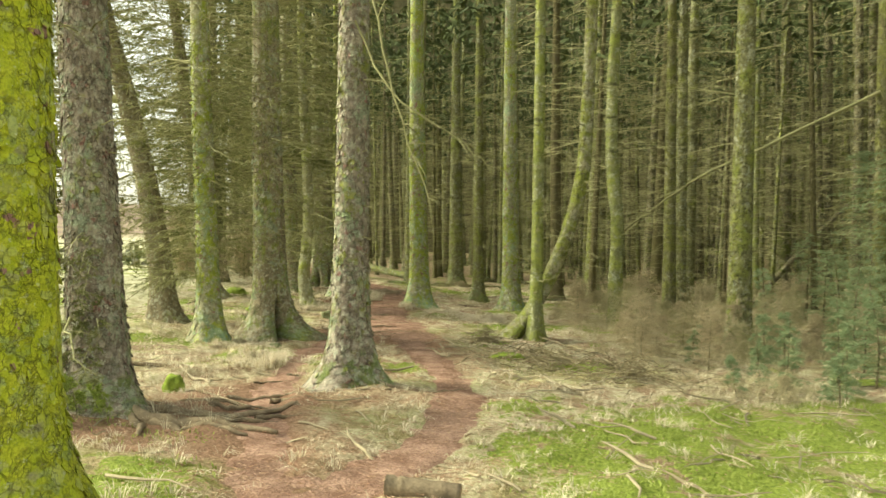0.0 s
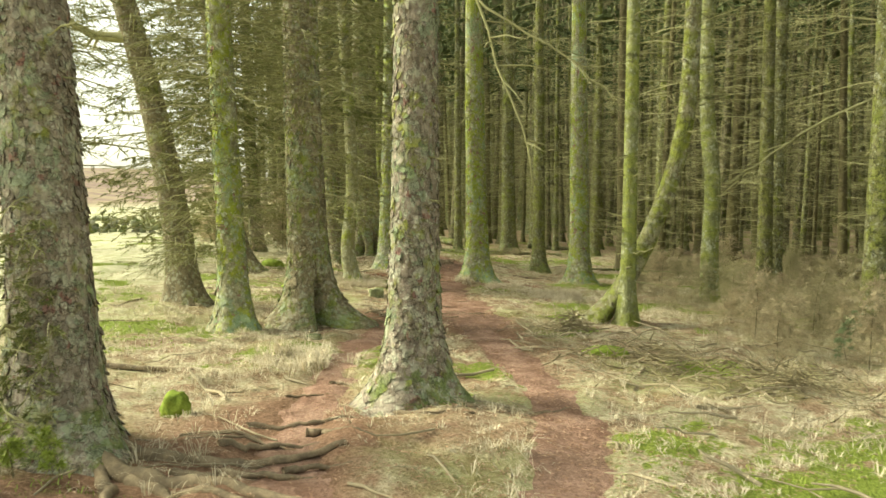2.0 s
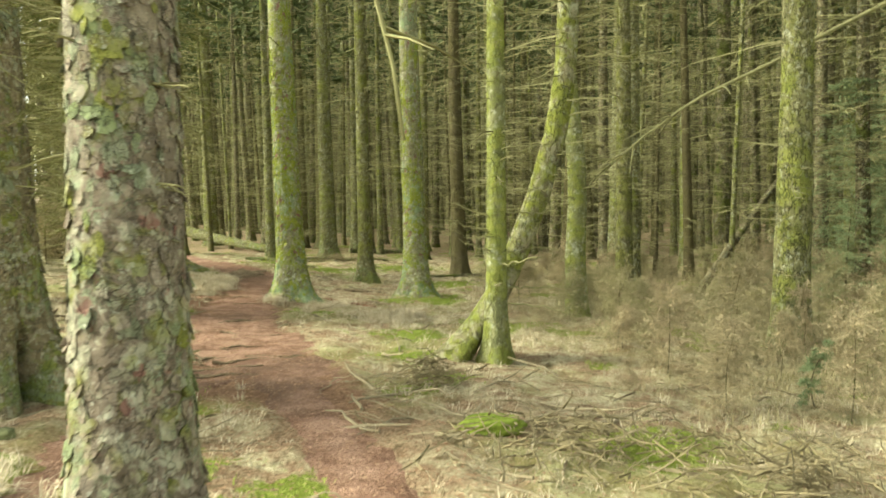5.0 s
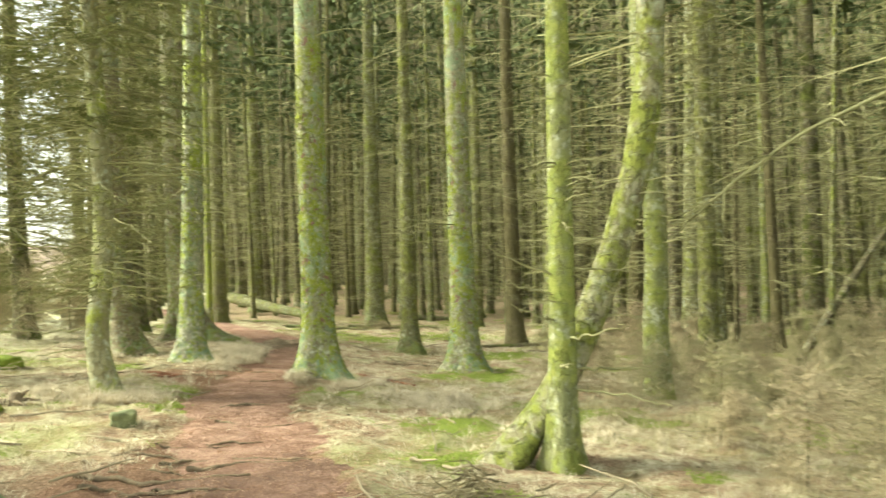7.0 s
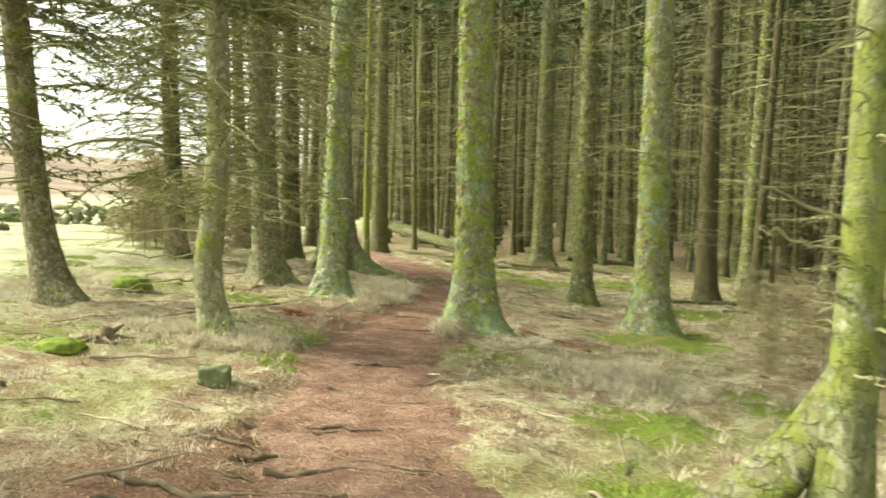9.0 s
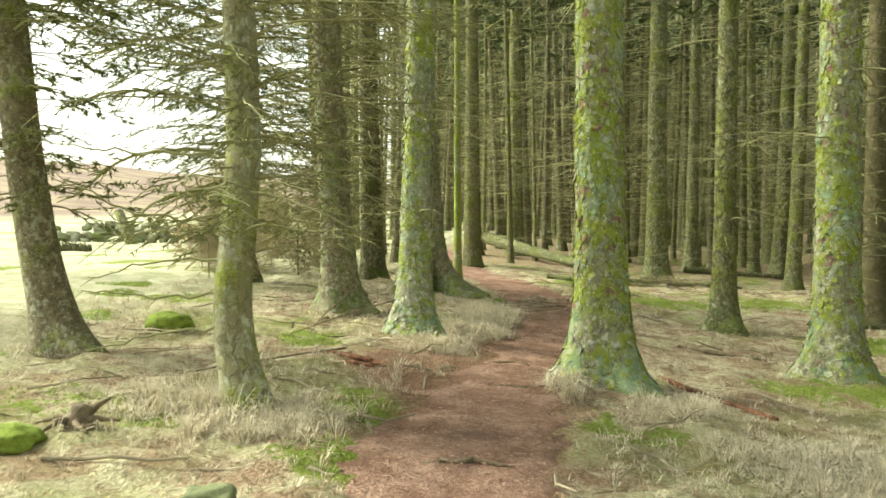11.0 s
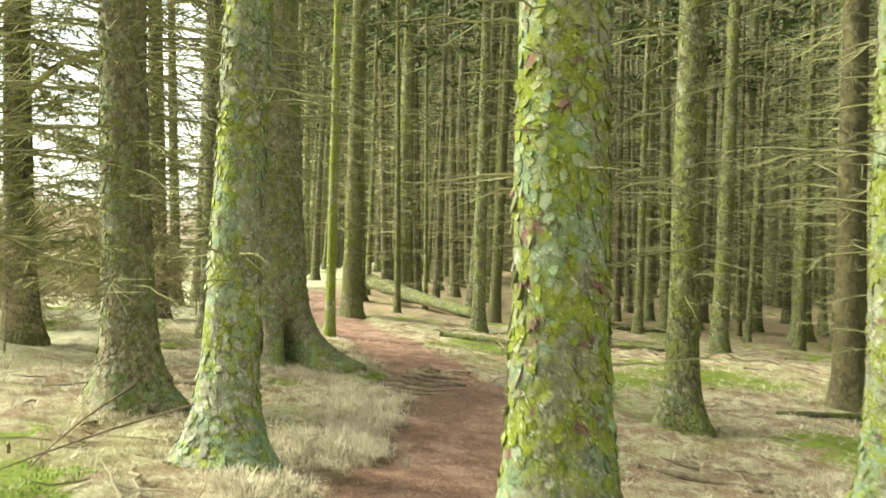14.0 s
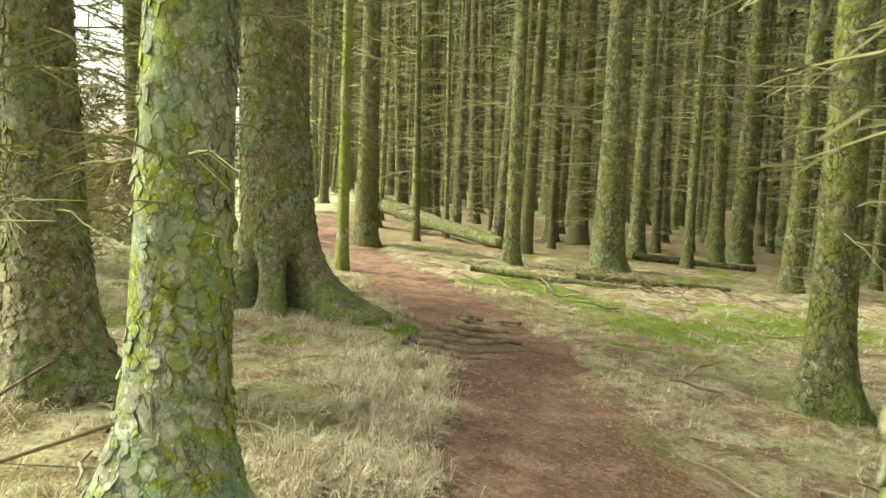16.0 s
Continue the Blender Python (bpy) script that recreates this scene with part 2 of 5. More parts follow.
def earth(name, trail):
    m, t, s = nodes_of(name)
    where = node(t, "TexCoord").outputs["Object"]
    big, mid, fine = grain(t, where, 0.55, 5.0, 0.6), grain(t, where, 3.2, 5.0, 0.65), grain(t, where, 38.0, 4.0, 0.7)
    if trail:
        colour = mix(t, ramp(t, mid, 0.35, 0.65), (0.26, 0.148, 0.107), (0.48, 0.31, 0.238))
        colour = mix(t, ramp(t, big, 0.48, 0.66), colour, (0.19, 0.12, 0.09))
        colour = mix(t, calc(t, "MULTIPLY", ramp(t, fine, 0.42, 0.66), 0.55), colour, (0.15, 0.085, 0.06))
        crumbs = node(t, "TexVoronoi", Vector=where, Scale=45.0)
        speck = calc(t, "MULTIPLY", ramp(t, crumbs.outputs["Distance"], 0.22, 0.12), ramp(t, grain(t, where, 14.0), 0.5, 0.62))
        colour = mix(t, speck, colour, (0.60, 0.44, 0.34))
    else:
        field = node(t, "Attribute", attribute_name="field").outputs["Fac"]
        green = node(t, "Attribute", attribute_name="moss").outputs["Fac"]
        worn = node(t, "Attribute", attribute_name="worn").outputs["Fac"]
        moor = node(t, "Attribute", attribute_name="moor").outputs["Fac"]
        straw = mix(t, ramp(t, fine, 0.3, 0.7), (0.40, 0.355, 0.21), (0.68, 0.62, 0.45))
        brown = mix(t, ramp(t, fine, 0.35, 0.7), (0.22, 0.145, 0.09), (0.44, 0.32, 0.22))
        colour = mix(t, ramp(t, mid, 0.40, 0.62), brown, straw)
        colour = mix(t, calc(t, "MULTIPLY", ramp(t, grain(t, where, 9.0, 5.0, 0.7), 0.52, 0.68), 0.7), colour, (0.10, 0.085, 0.045))
        colour = mix(t, calc(t, "MULTIPLY", ramp(t, big, 0.45, 0.62), 0.5), colour, (0.25, 0.28, 0.09))
        colour = mix(t, field, colour, mix(t, ramp(t, mid, 0.35, 0.65), (0.40, 0.40, 0.24), (0.57, 0.54, 0.385)))
        mossy = mix(t, ramp(t, fine, 0.3, 0.7), (0.13, 0.18, 0.03), (0.29, 0.345, 0.075))
        cover = ramp(t, calc(t, "ADD", green, calc(t, "ADD", calc(t, "MULTIPLY", calc(t, "SUBTRACT", mid, 0.5), 1.9), calc(t, "MULTIPLY", calc(t, "SUBTRACT", grain(t, where, 11.0, 4.0, 0.7), 0.5), 1.3))), 0.36, 0.58)
        colour = mix(t, cover, colour, mossy)
        bare = ramp(t, calc(t, "ADD", worn, calc(t, "MULTIPLY", calc(t, "SUBTRACT", mid, 0.5), 1.0)), 0.3, 0.65)
        colour = mix(t, bare, colour, mix(t, ramp(t, fine, 0.35, 0.7), (0.19, 0.11, 0.07), (0.36, 0.225, 0.155)))
        colour = mix(t, moor, colour, mix(t, ramp(t, grain(t, where, 0.08, 6.0), 0.4, 0.6), (0.22, 0.155, 0.13), (0.30, 0.24, 0.16)))
    t.links.new(colour, s.inputs["Base Color"])
    s.inputs["Roughness"].default_value = 0.95
    s.inputs["Specular IOR Level"].default_value = 0.15
    bumped(t, s, calc(t, "ADD", fine, calc(t, "ADD", mid, grain(t, where, 9.0, 5.0, 0.7))), 1.0, 0.035)
    return m


ground_mat, trail_mat = earth("forest_floor", False), earth("red_earth", True)


# ---- mesh helpers ----
def part(name, mesh, parent, label="", at=None):
    ob = new(name, mesh)
    if parent:
        ob.parent = parent
    if at is not None:
        ob.matrix_basis = at
    if label:
        ob["label"] = label
    return ob


def mesh_of(name, verts, tris, material, smooth=False):
    """A mesh from arrays of corners and triangles."""
    me = bpy.data.meshes.new(name)
    verts, tris = np.asarray(verts, np.float32).reshape(-1, 3), np.asarray(tris, np.int32).reshape(-1, 3)
    me.vertices.add(len(verts))
    me.vertices.foreach_set("co", verts.ravel())
    me.loops.add(tris.size)
    me.loops.foreach_set("vertex_index", tris.ravel())
    me.polygons.add(len(tris))
    me.polygons.foreach_set("loop_start", np.arange(0, tris.size, 3, dtype=np.int32))
    me.polygons.foreach_set("use_smooth", np.full(len(tris), smooth, dtype=bool))
    me.materials.append(material)
    me.update(calc_edges=True)
    return me


def float_layer(me, name, values):
    me.attributes.new(name, "FLOAT", "POINT").data.foreach_set("value", np.asarray(values, np.float32))


def joined(pieces):
    vs, ts, n = [], [], 0
    for v, tri in pieces:
        v, tri = np.asarray(v).reshape(-1, 3), np.asarray(tri).reshape(-1, 3)
        vs.append(v), ts.append(tri + n)
        n += len(v)
    return np.concatenate(vs), np.concatenate(ts)


def tubes(points, radii, sides=3):
    """Many tapered tubes at once: points (n, k, 3), radii (n, k)."""
    p, r = np.asarray(points, float), np.asarray(radii, float)
    n, k, _ = p.shape
    tang = np.gradient(p, axis=1)
    tang /= np.linalg.norm(tang, axis=2, keepdims=True) + 1e-9
    mean = tang.mean(axis=1)
    ref = np.where(np.abs(mean[:, 2:3]) > 0.8, [[1.0, 0.0, 0.0]], [[0.0, 0.0, 1.0]])[:, None, :]
    u = np.cross(tang, ref)
    u /= np.linalg.norm(u, axis=2, keepdims=True) + 1e-9
    w = np.cross(u, tang)
    a = np.arange(sides) * 2 * np.pi / sides
    ring = u[:, :, None, :] * np.cos(a)[None, None, :, None] + w[:, :, None, :] * np.sin(a)[None, None, :, None]
    v = p[:, :, None, :] + ring * r[:, :, None, None]
    i = np.arange(n)[:, None, None] * k * sides + np.arange(k - 1)[None, :, None] * sides
    j = np.arange(sides)[None, None, :]
    a0, a1 = i + j, i + (j + 1) % sides
    b0, b1 = a0 + sides, a1 + sides
    tri = np.stack([np.stack([a0, a1, b1], -1), np.stack([a0, b1, b0], -1)], -2)
    caps = []
    for ringno in (0, k - 1) if sides > 5 else ():
        base = np.arange(n)[:, None] * k * sides + ringno * sides
        for c in range(1, sides - 1):
            caps.append(np.concatenate([base, base + c, base + c + 1], 1))
    return v.reshape(-1, 3), np.concatenate([tri.reshape(-1, 3)] + caps)


def blades(base, heading, length, lean, width, curl=0.5):
    """Bent tapering blades: base (n, 3); heading, length, lean, width (n)."""
    n = len(base)
    out = np.stack([np.cos(heading), np.sin(heading), np.zeros(n)], 1)
    side = np.stack([-np.sin(heading), np.cos(heading), np.zeros(n)], 1) * (width / 2)[:, None]
    up = np.array([0, 0, 1.0])
    mid = base + out * (length * lean * 0.35)[:, None] + up * (length * 0.6)[:, None] * (1 - lean[:, None] * 0.25)
    tip = base + out * (length * lean)[:, None] + up * (length * (1 - lean * curl))[:, None]
    v = np.stack([base - side, base + side, mid + side * 0.8, mid - side * 0.8, tip], 1)
    i = np.arange(n)[:, None] * 5
    tri = np.concatenate([i + [0, 1, 2], i + [0, 2, 3], i + [3, 2, 4]], 1)
    return v.reshape(-1, 3), tri.reshape(-1, 3)


def lattice(ix, iy, seed):
    h = (ix.astype(np.int64) * 374761393 + iy.astype(np.int64) * 668265263 + seed * 2147483) & 0xFFFFFFFF
    h = ((h ^ (h >> 13)) * 1274126177) & 0xFFFFFFFF
    return ((h ^ (h >> 16)) & 0xFFFF) / 65535.0


def value_noise(x, y, seed=0):
    x, y = np.asarray(x, float), np.asarray(y, float)
    ix, iy = np.floor(x), np.floor(y)
    fx, fy = x - ix, y - iy
    fx, fy = fx * fx * (3 - 2 * fx), fy * fy * (3 - 2 * fy)
    a, b = lattice(ix, iy, seed), lattice(ix + 1, iy, seed)
    c, d = lattice(ix, iy + 1, seed), lattice(ix + 1, iy + 1, seed)
    return (a * (1 - fx) + b * fx) * (1 - fy) + (c * (1 - fx) + d * fx) * fy - 0.5


def fbm(x, y, scale, seed=0, octaves=3):
    total, amp = 0.0, 1.0
    for o in range(octaves):
        total = total + amp * value_noise(np.asarray(x) * scale, np.asarray(y) * scale, seed + o)
        scale, amp = scale * 2.1, amp * 0.5
    return total


def smooth(v, lo, hi):
    f = np.clip((np.asarray(v, float) - lo) / (hi - lo), 0, 1)
    return f * f * (3 - 2 * f)


# ---- the lie of the land ----
TRAIL = [(-1.6, -9.0), (-1.3, 0.0), (-0.95, 3.2), (-0.62, 4.5), (-0.16, 5.6), (0.17, 6.8), (0.27, 8.0), (0.13, 9.3), (-0.08, 10.4),
         (-0.3, 11.7), (-0.62, 13.1), (-0.9, 14.2), (-1.05, 15.5), (-1.27, 17.5), (-1.36, 19.5), (-1.14, 21.8), (-1.1, 23.4),
         (-1.5, 25.8), (-2.1, 27.8), (-2.95, 29.9), (-3.9, 32.0), (-5.5, 36.8), (-8.0, 44.0)]
SIDE_TRAIL = [(-0.8, 3.9), (-1.08, 5.0), (-1.3, 6.0), (-1.58, 7.0), (-1.7, 8.3), (-1.75, 10.4), (-1.55, 12.0), (-1.0, 13.7)]
MOSS = [(1.7, 6.3, 1.0), (2.7, 7.3, 1.0), (0.95, 5.7, 0.6), (4.6, 7.2, 1.0), (0.75, 7.4, 0.35), (2.2, 5.0, 1.3), (3.6, 6.3, 1.3), (1.1, 4.6, 0.6), (-1.75, 4.6, 0.6), (-2.6, 9.6, 0.5), (-4.2, 10.6, 1.1), (-5.6, 13.5, 1.4),
        (-3.6, 14.2, 0.8), (-1.75, 16.2, 0.45), (-4.4, 16.2, 1.0), (-2.0, 17.2, 0.4), (1.0, 15.3, 0.6), (0.75, 13.9, 0.4), (-0.35, 9.6, 0.45),
        (0.6, 27.5, 1.1), (2.6, 28.6, 1.4), (-0.6, 29.5, 0.6), (1.3, 20.0, 0.5), (-4.9, 20.4, 0.6), (1.9, 10.3, 0.5), (3.0, 24.0, 0.9)]


def away(x, y, line):
    best = np.full(np.shape(x), 1e9)
    for (ax, ay), (bx, by) in zip(line, line[1:]):
        dx, dy = bx - ax, by - ay
        f = np.clip(((x - ax) * dx + (y - ay) * dy) / (dx * dx + dy * dy), 0, 1)
        best = np.minimum(best, np.hypot(x - ax - f * dx, y - ay - f * dy))
    return best


def trail_cover(x, y):
    x, y = np.asarray(x, float), np.asarray(y, float)
    half = 0.225 + 0.27 * smooth(y, 11.5, 14.0) - 0.12 * smooth(y, 17.0, 19.0) + 0.16 * smooth(y, 21, 22.5) + 0.1 * smooth(y, 24, 26)
    loose = smooth(y, 11, 13)
    ragged = fbm(x, y, 2.3, 5) * (0.10 + 0.3 * loose) + fbm(x, y, 9.0, 8, 2) * (0.12 + 0.08 * loose)
    main = 1 - smooth(away(x, y, TRAIL) + ragged, half - 0.09, half + 0.09 + 0.06 * loose)
    side = 1 - smooth(away(x, y, SIDE_TRAIL) + ragged * 1.3, 0.06, 0.30)
    return np.maximum(main, side)


def bell(x, y, cx, cy, s):
    return np.exp(-((x - cx) ** 2 + (y - cy) ** 2) / (2 * s * s))


def land(x, y, small=True):
    """Height of the ground, in metres."""
    x, y = np.asarray(x, float), np.asarray(y, float)
    xs = np.clip(x, -9, 9) + 0.15 * (x - np.clip(x, -9, 9))
    ys = np.clip(y, -4, 42) + 0.1 * (y - np.clip(y, -4, 42))
    z = 0.055 - 0.0484 * xs * (1 - 0.6 * smooth(x, 9, 40)) - 0.0277 * ys
    z = z - 0.12 * bell(x, y, 1.7, 22.5, 2.2) + 0.08 * bell(x, y, -4.0, 18.0, 2.5) + 0.09 * bell(x, y, -7.5, 25, 3.0)
    z = z - 0.09 * bell(x, y, -2.4, 8.2, 0.9)
    hill = smooth(-x, 55, 260)
    z = z + 19 * hill + 3.0 * hill * fbm(x, y, 0.012, 31, 4)
    z = z + 0.05 * fbm(x, y, 0.5, 3, 3)
    if small:
        z = z + 0.085 * fbm(x, y, 2.4, 13, 3) * (1 - 0.6 * trail_cover(x, y))
        z = z + 0.04 * fbm(x, y, 3.9, 19, 2) * (1 - 0.9 * trail_cover(x, y)) - 0.045 * trail_cover(x, y)
    return z


def moss_cover(x, y):
    g = np.zeros(np.shape(x))
    for cx, cy, r in MOSS:
        g = np.maximum(g, bell(x, y, cx, cy, r * 0.75) * (0.5 if cx < -2.2 else 0.9))
    return np.maximum(g, 0.75 * smooth(fbm(x, y, 0.9, 55, 3), 0.16, 0.42) * smooth(away(x, y, TRAIL), 0.4, 0.9))


def field_cover(x, y):
    """Open grass on the field side of the wood."""
    edge = -4.2 - 0.06 * (np.asarray(y) - 15)
    return smooth(edge - np.asarray(x) + 0.8 * fbm(x, y, 0.5, 41), 0.0, 3.0) * smooth(y, 6, 10)


def worn_cover(x, y):
    """Bare earth and litter beside the trails and under the trees by them."""
    w = np.clip(1.25 - away(x, y, TRAIL) * 1.35, 0, 1) * (0.22 + 0.6 * smooth(y, 10, 13)) + 0.42 * smooth(y, 33, 38) * smooth(np.asarray(x) + 12, 0, 5) + 0.5 * np.clip(1 - away(x, y, SIDE_TRAIL) * 1.4, 0, 1)
    for cx, cy, s, k in ((-2.3, 5.9, 0.8, 0.65), (-2.0, 7.5, 0.7, 0.5), (-0.6, 7.5, 0.45, 0.4), (-1.9, 19.1, 0.8, 0.9), (-1.5, 13.2, 0.8, 0.7), (0.9, 19.0, 0.7, 0.5), (-0.3, 21.6, 0.8, 0.5), (1.2, 11.0, 0.9, 0.4)):
        w = w + k * bell(x, y, cx, cy, s)
    return np.clip(w, 0, 1.2)


def axis(spans):
    out = [np.array([spans[0][0]])]
    for a, b, n in spans:
        out.append(np.linspace(a, b, n + 1)[1:])
    return np.concatenate(out)


def sheet(xs, ys, keep=None, lift=None):
    gx, gy = np.meshgrid(xs, ys)
    z = land(gx, gy)
    if lift is not None:
        z = z + lift(gx, gy)
    nx, ny = len(xs), len(ys)
    i = (np.arange(ny - 1)[:, None] * nx + np.arange(nx - 1)[None, :]).ravel()
    if keep is not None:
        ok = keep(gx, gy).ravel()
        i = i[ok[i] | ok[i + 1] | ok[i + nx] | ok[i + nx + 1]]
    tri = np.concatenate([np.stack([i, i + 1, i + nx + 1], 1), np.stack([i, i + nx + 1, i + nx], 1)])
    v = np.stack([gx.ravel(), gy.ravel(), z.ravel()], 1)
    used, inverse = np.unique(tri, return_inverse=True)
    return v[used], inverse.reshape(-1, 3)


xs = axis([(-900, -120, 20), (-120, -30, 24), (-30, -8, 44), (-8, 6, 118), (6, 16, 30), (16, 60, 30), (60, 500, 14)])
ys = axis([(-300, -20, 12), (-20, 2, 40), (2, 30, 236), (30, 50, 50), (50, 110, 30), (110, 900, 20)])
v, tri = sheet(xs, ys)
me = mesh_of("ground", v, tri, ground_mat, True)
float_layer(me, "field", field_cover(v[:, 0], v[:, 1]))
float_layer(me, "moss", moss_cover(v[:, 0], v[:, 1]))
float_layer(me, "worn", worn_cover(v[:, 0], v[:, 1]))
float_layer(me, "moor", smooth(-v[:, 0], 45, 75))
tagged(part("ground", me, None), "uneven forest floor of pale straw grass, moss and needle litter", "ground", kind="structure")

v, tri = sheet(np.arange(-9.5, 1.4, 0.06), np.arange(-4, 46, 0.06), lambda x, y: trail_cover(x, y) > 0.3,
               lambda x, y: 0.07 * (trail_cover(x, y) - 0.55) + 0.012 * fbm(x, y, 9, 61, 2))
tagged(part("path", mesh_of("path", v, tri, trail_mat, True), None), "trodden footpath of bare red-brown earth winding between trees", "path", kind="structure")


# ---- trees ----
rng = np.random.default_rng(7)


def smooth_line(knots, s):
    """A rounded line through knots (z, dx, dy), read at heights s."""
    k = np.array(knots, float)
    d = np.gradient(k[:, 1:], k[:, 0], axis=0) if len(k) > 2 else np.repeat((k[1:, 1:] - k[:1, 1:]) / (k[1, 0] - k[0, 0]), 2, 0)
    i = np.clip(np.searchsorted(k[:, 0], s) - 1, 0, len(k) - 2)
    h = k[i + 1, 0] - k[i, 0]
    f = np.clip((s - k[i, 0]) / h, 0, 1)[:, None]
    h = h[:, None]
    return ((2 * f**3 - 3 * f**2 + 1) * k[i, 1:] + (f**3 - 2 * f**2 + f) * h * d[i] + (3 * f**2 - 2 * f**3) * k[i + 1, 1:] + (f**3 - f**2) * h * d[i + 1])


def plates(arc, z, around, seed):
    """Bark plates on the unrolled trunk: the plate's own number, its groove, and its rise."""
    cw, ch = 0.046, 0.075
    n = max(3, int(around / cw))
    u, w = arc / around * n, z / ch
    u = u + 0.9 * fbm(u, w, 0.4, seed + 3, 3)
    w = w + 1.1 * fbm(u, w, 0.45, seed + 4, 3)
    iu, iw = np.floor(u), np.floor(w)
    f1, f2 = np.full(u.shape, 9.0), np.full(u.shape, 9.0)
    own, low = np.zeros(u.shape), np.zeros(u.shape)
    for du in (-1, 0, 1):
        for dw in (-1, 0, 1):
            cu, cw2 = iu + du, iw + dw
            cm = np.mod(cu, n)
            px, pw = cu + 0.15 + 0.7 * lattice(cm, cw2, seed), cw2 + 0.15 + 0.7 * lattice(cm, cw2, seed + 1)
            dist = np.hypot(u - px, w - pw)
            nearer = dist < f1
            f2 = np.where(nearer, f1, np.minimum(f2, dist))
            own = np.where(nearer, lattice(cm, cw2, seed + 2), own)
            low = np.where(nearer, w - pw, low)
            f1 = np.where(nearer, dist, f1)
    groove = (1 - smooth(f2 - f1, 0.0, 0.14)) * smooth(own + 0.5 * fbm(u, w, 0.5, seed + 5, 2), 0.0, 0.45)
    rise = 0.010 * own - 0.005 * groove - 0.012 * low * (own > 0.35)
    return own, groove, rise


def trunk_mesh(r, height, knots, material, flare=0.75, lobes=(), top=0.25, fine=False, seed=0, sides=20, whorls=0.0):
    """A trunk from its foot up: buttressed, tapering, with relief where it is fine. lobes: (turn in degrees, reach)."""
    if fine:
        sides = int(2 * math.pi * r / 0.021)
        z = np.concatenate([np.arange(-0.25, 2.4, 0.024), np.arange(2.42, 4.0, 0.034), np.linspace(4.1, height, 30)])
    else:
        z = np.concatenate([np.linspace(-0.25, 1.0, 16), np.linspace(1.1, height, max(10, int(height * 1.6)))])
    a = np.arange(sides) * 2 * np.pi / sides
    za, aa = np.meshgrid(z, a, indexing="ij")
    zc = np.clip(za, 0, None)
    taper = 1 - (1 - top) * (zc / height) ** 1.1
    rad = r * taper * (1 + flare * np.exp(-zc / 0.22) * 0.55 + 0.18 * np.exp(-zc / 0.7))
    for turn, reach in lobes:
        toward = np.clip(np.cos(aa - radians(turn)), 0, 1) ** (5 if reach > 0 else 40)
        rad = rad + reach * toward * np.exp(-zc / 0.26 if reach > 0 else -((zc / 0.42) ** 2))
    rad = np.maximum(rad, 0.07 * (r > 0.1))
    rad = rad * (1 + 0.06 * np.cos(aa * 3 + seed) * np.exp(-zc / 0.6) + 0.05 * np.cos(aa * 5 + seed * 2.1) * np.exp(-zc / 0.35))
    rad = rad * (1 + 0.05 * fbm(aa * 1.2 + np.sin(aa), za, 1.6, seed, 2))
    if whorls:
        rad = rad + 0.011 * (1 + 0.7 * np.cos(aa * 3 + np.floor(zc / whorls) * 2.0)) * np.exp(-((np.mod(zc + 0.1 * seed, whorls) - whorls / 2) / 0.03) ** 2)
    plain_rad = rad
    if fine:
        own, groove, rise = plates(aa * r, za, 2 * np.pi * r, seed * 10)
        rad = rad + 0.1 * rise * np.clip(r / 0.2, 0.6, 1.2)
    c = smooth_line(knots, z)
    v = np.stack([c[:, 0:1] + rad * np.cos(aa), c[:, 1:2] + rad * np.sin(aa), za], -1)
    k, s = len(z), sides
    i = np.arange(k - 1)[:, None] * s
    j = np.arange(s)[None, :]
    a0, a1 = i + j, i + (j + 1) % s
    tri = np.concatenate([np.stack([a0, a1, a1 + s], -1).reshape(-1, 3), np.stack([a0, a1 + s, a0 + s], -1).reshape(-1, 3)])
    me = mesh_of("trunk", v, tri, material, True)
    if fine:
        float_layer(me, "plate", own.ravel()), float_layer(me, "groove", groove.ravel())
        float_layer(me, "tone", np.mod(own * 5.37, 1.0).ravel())
        return me, scale_mesh(r, z, a, plain_rad, knots, material, seed)
    return me, None


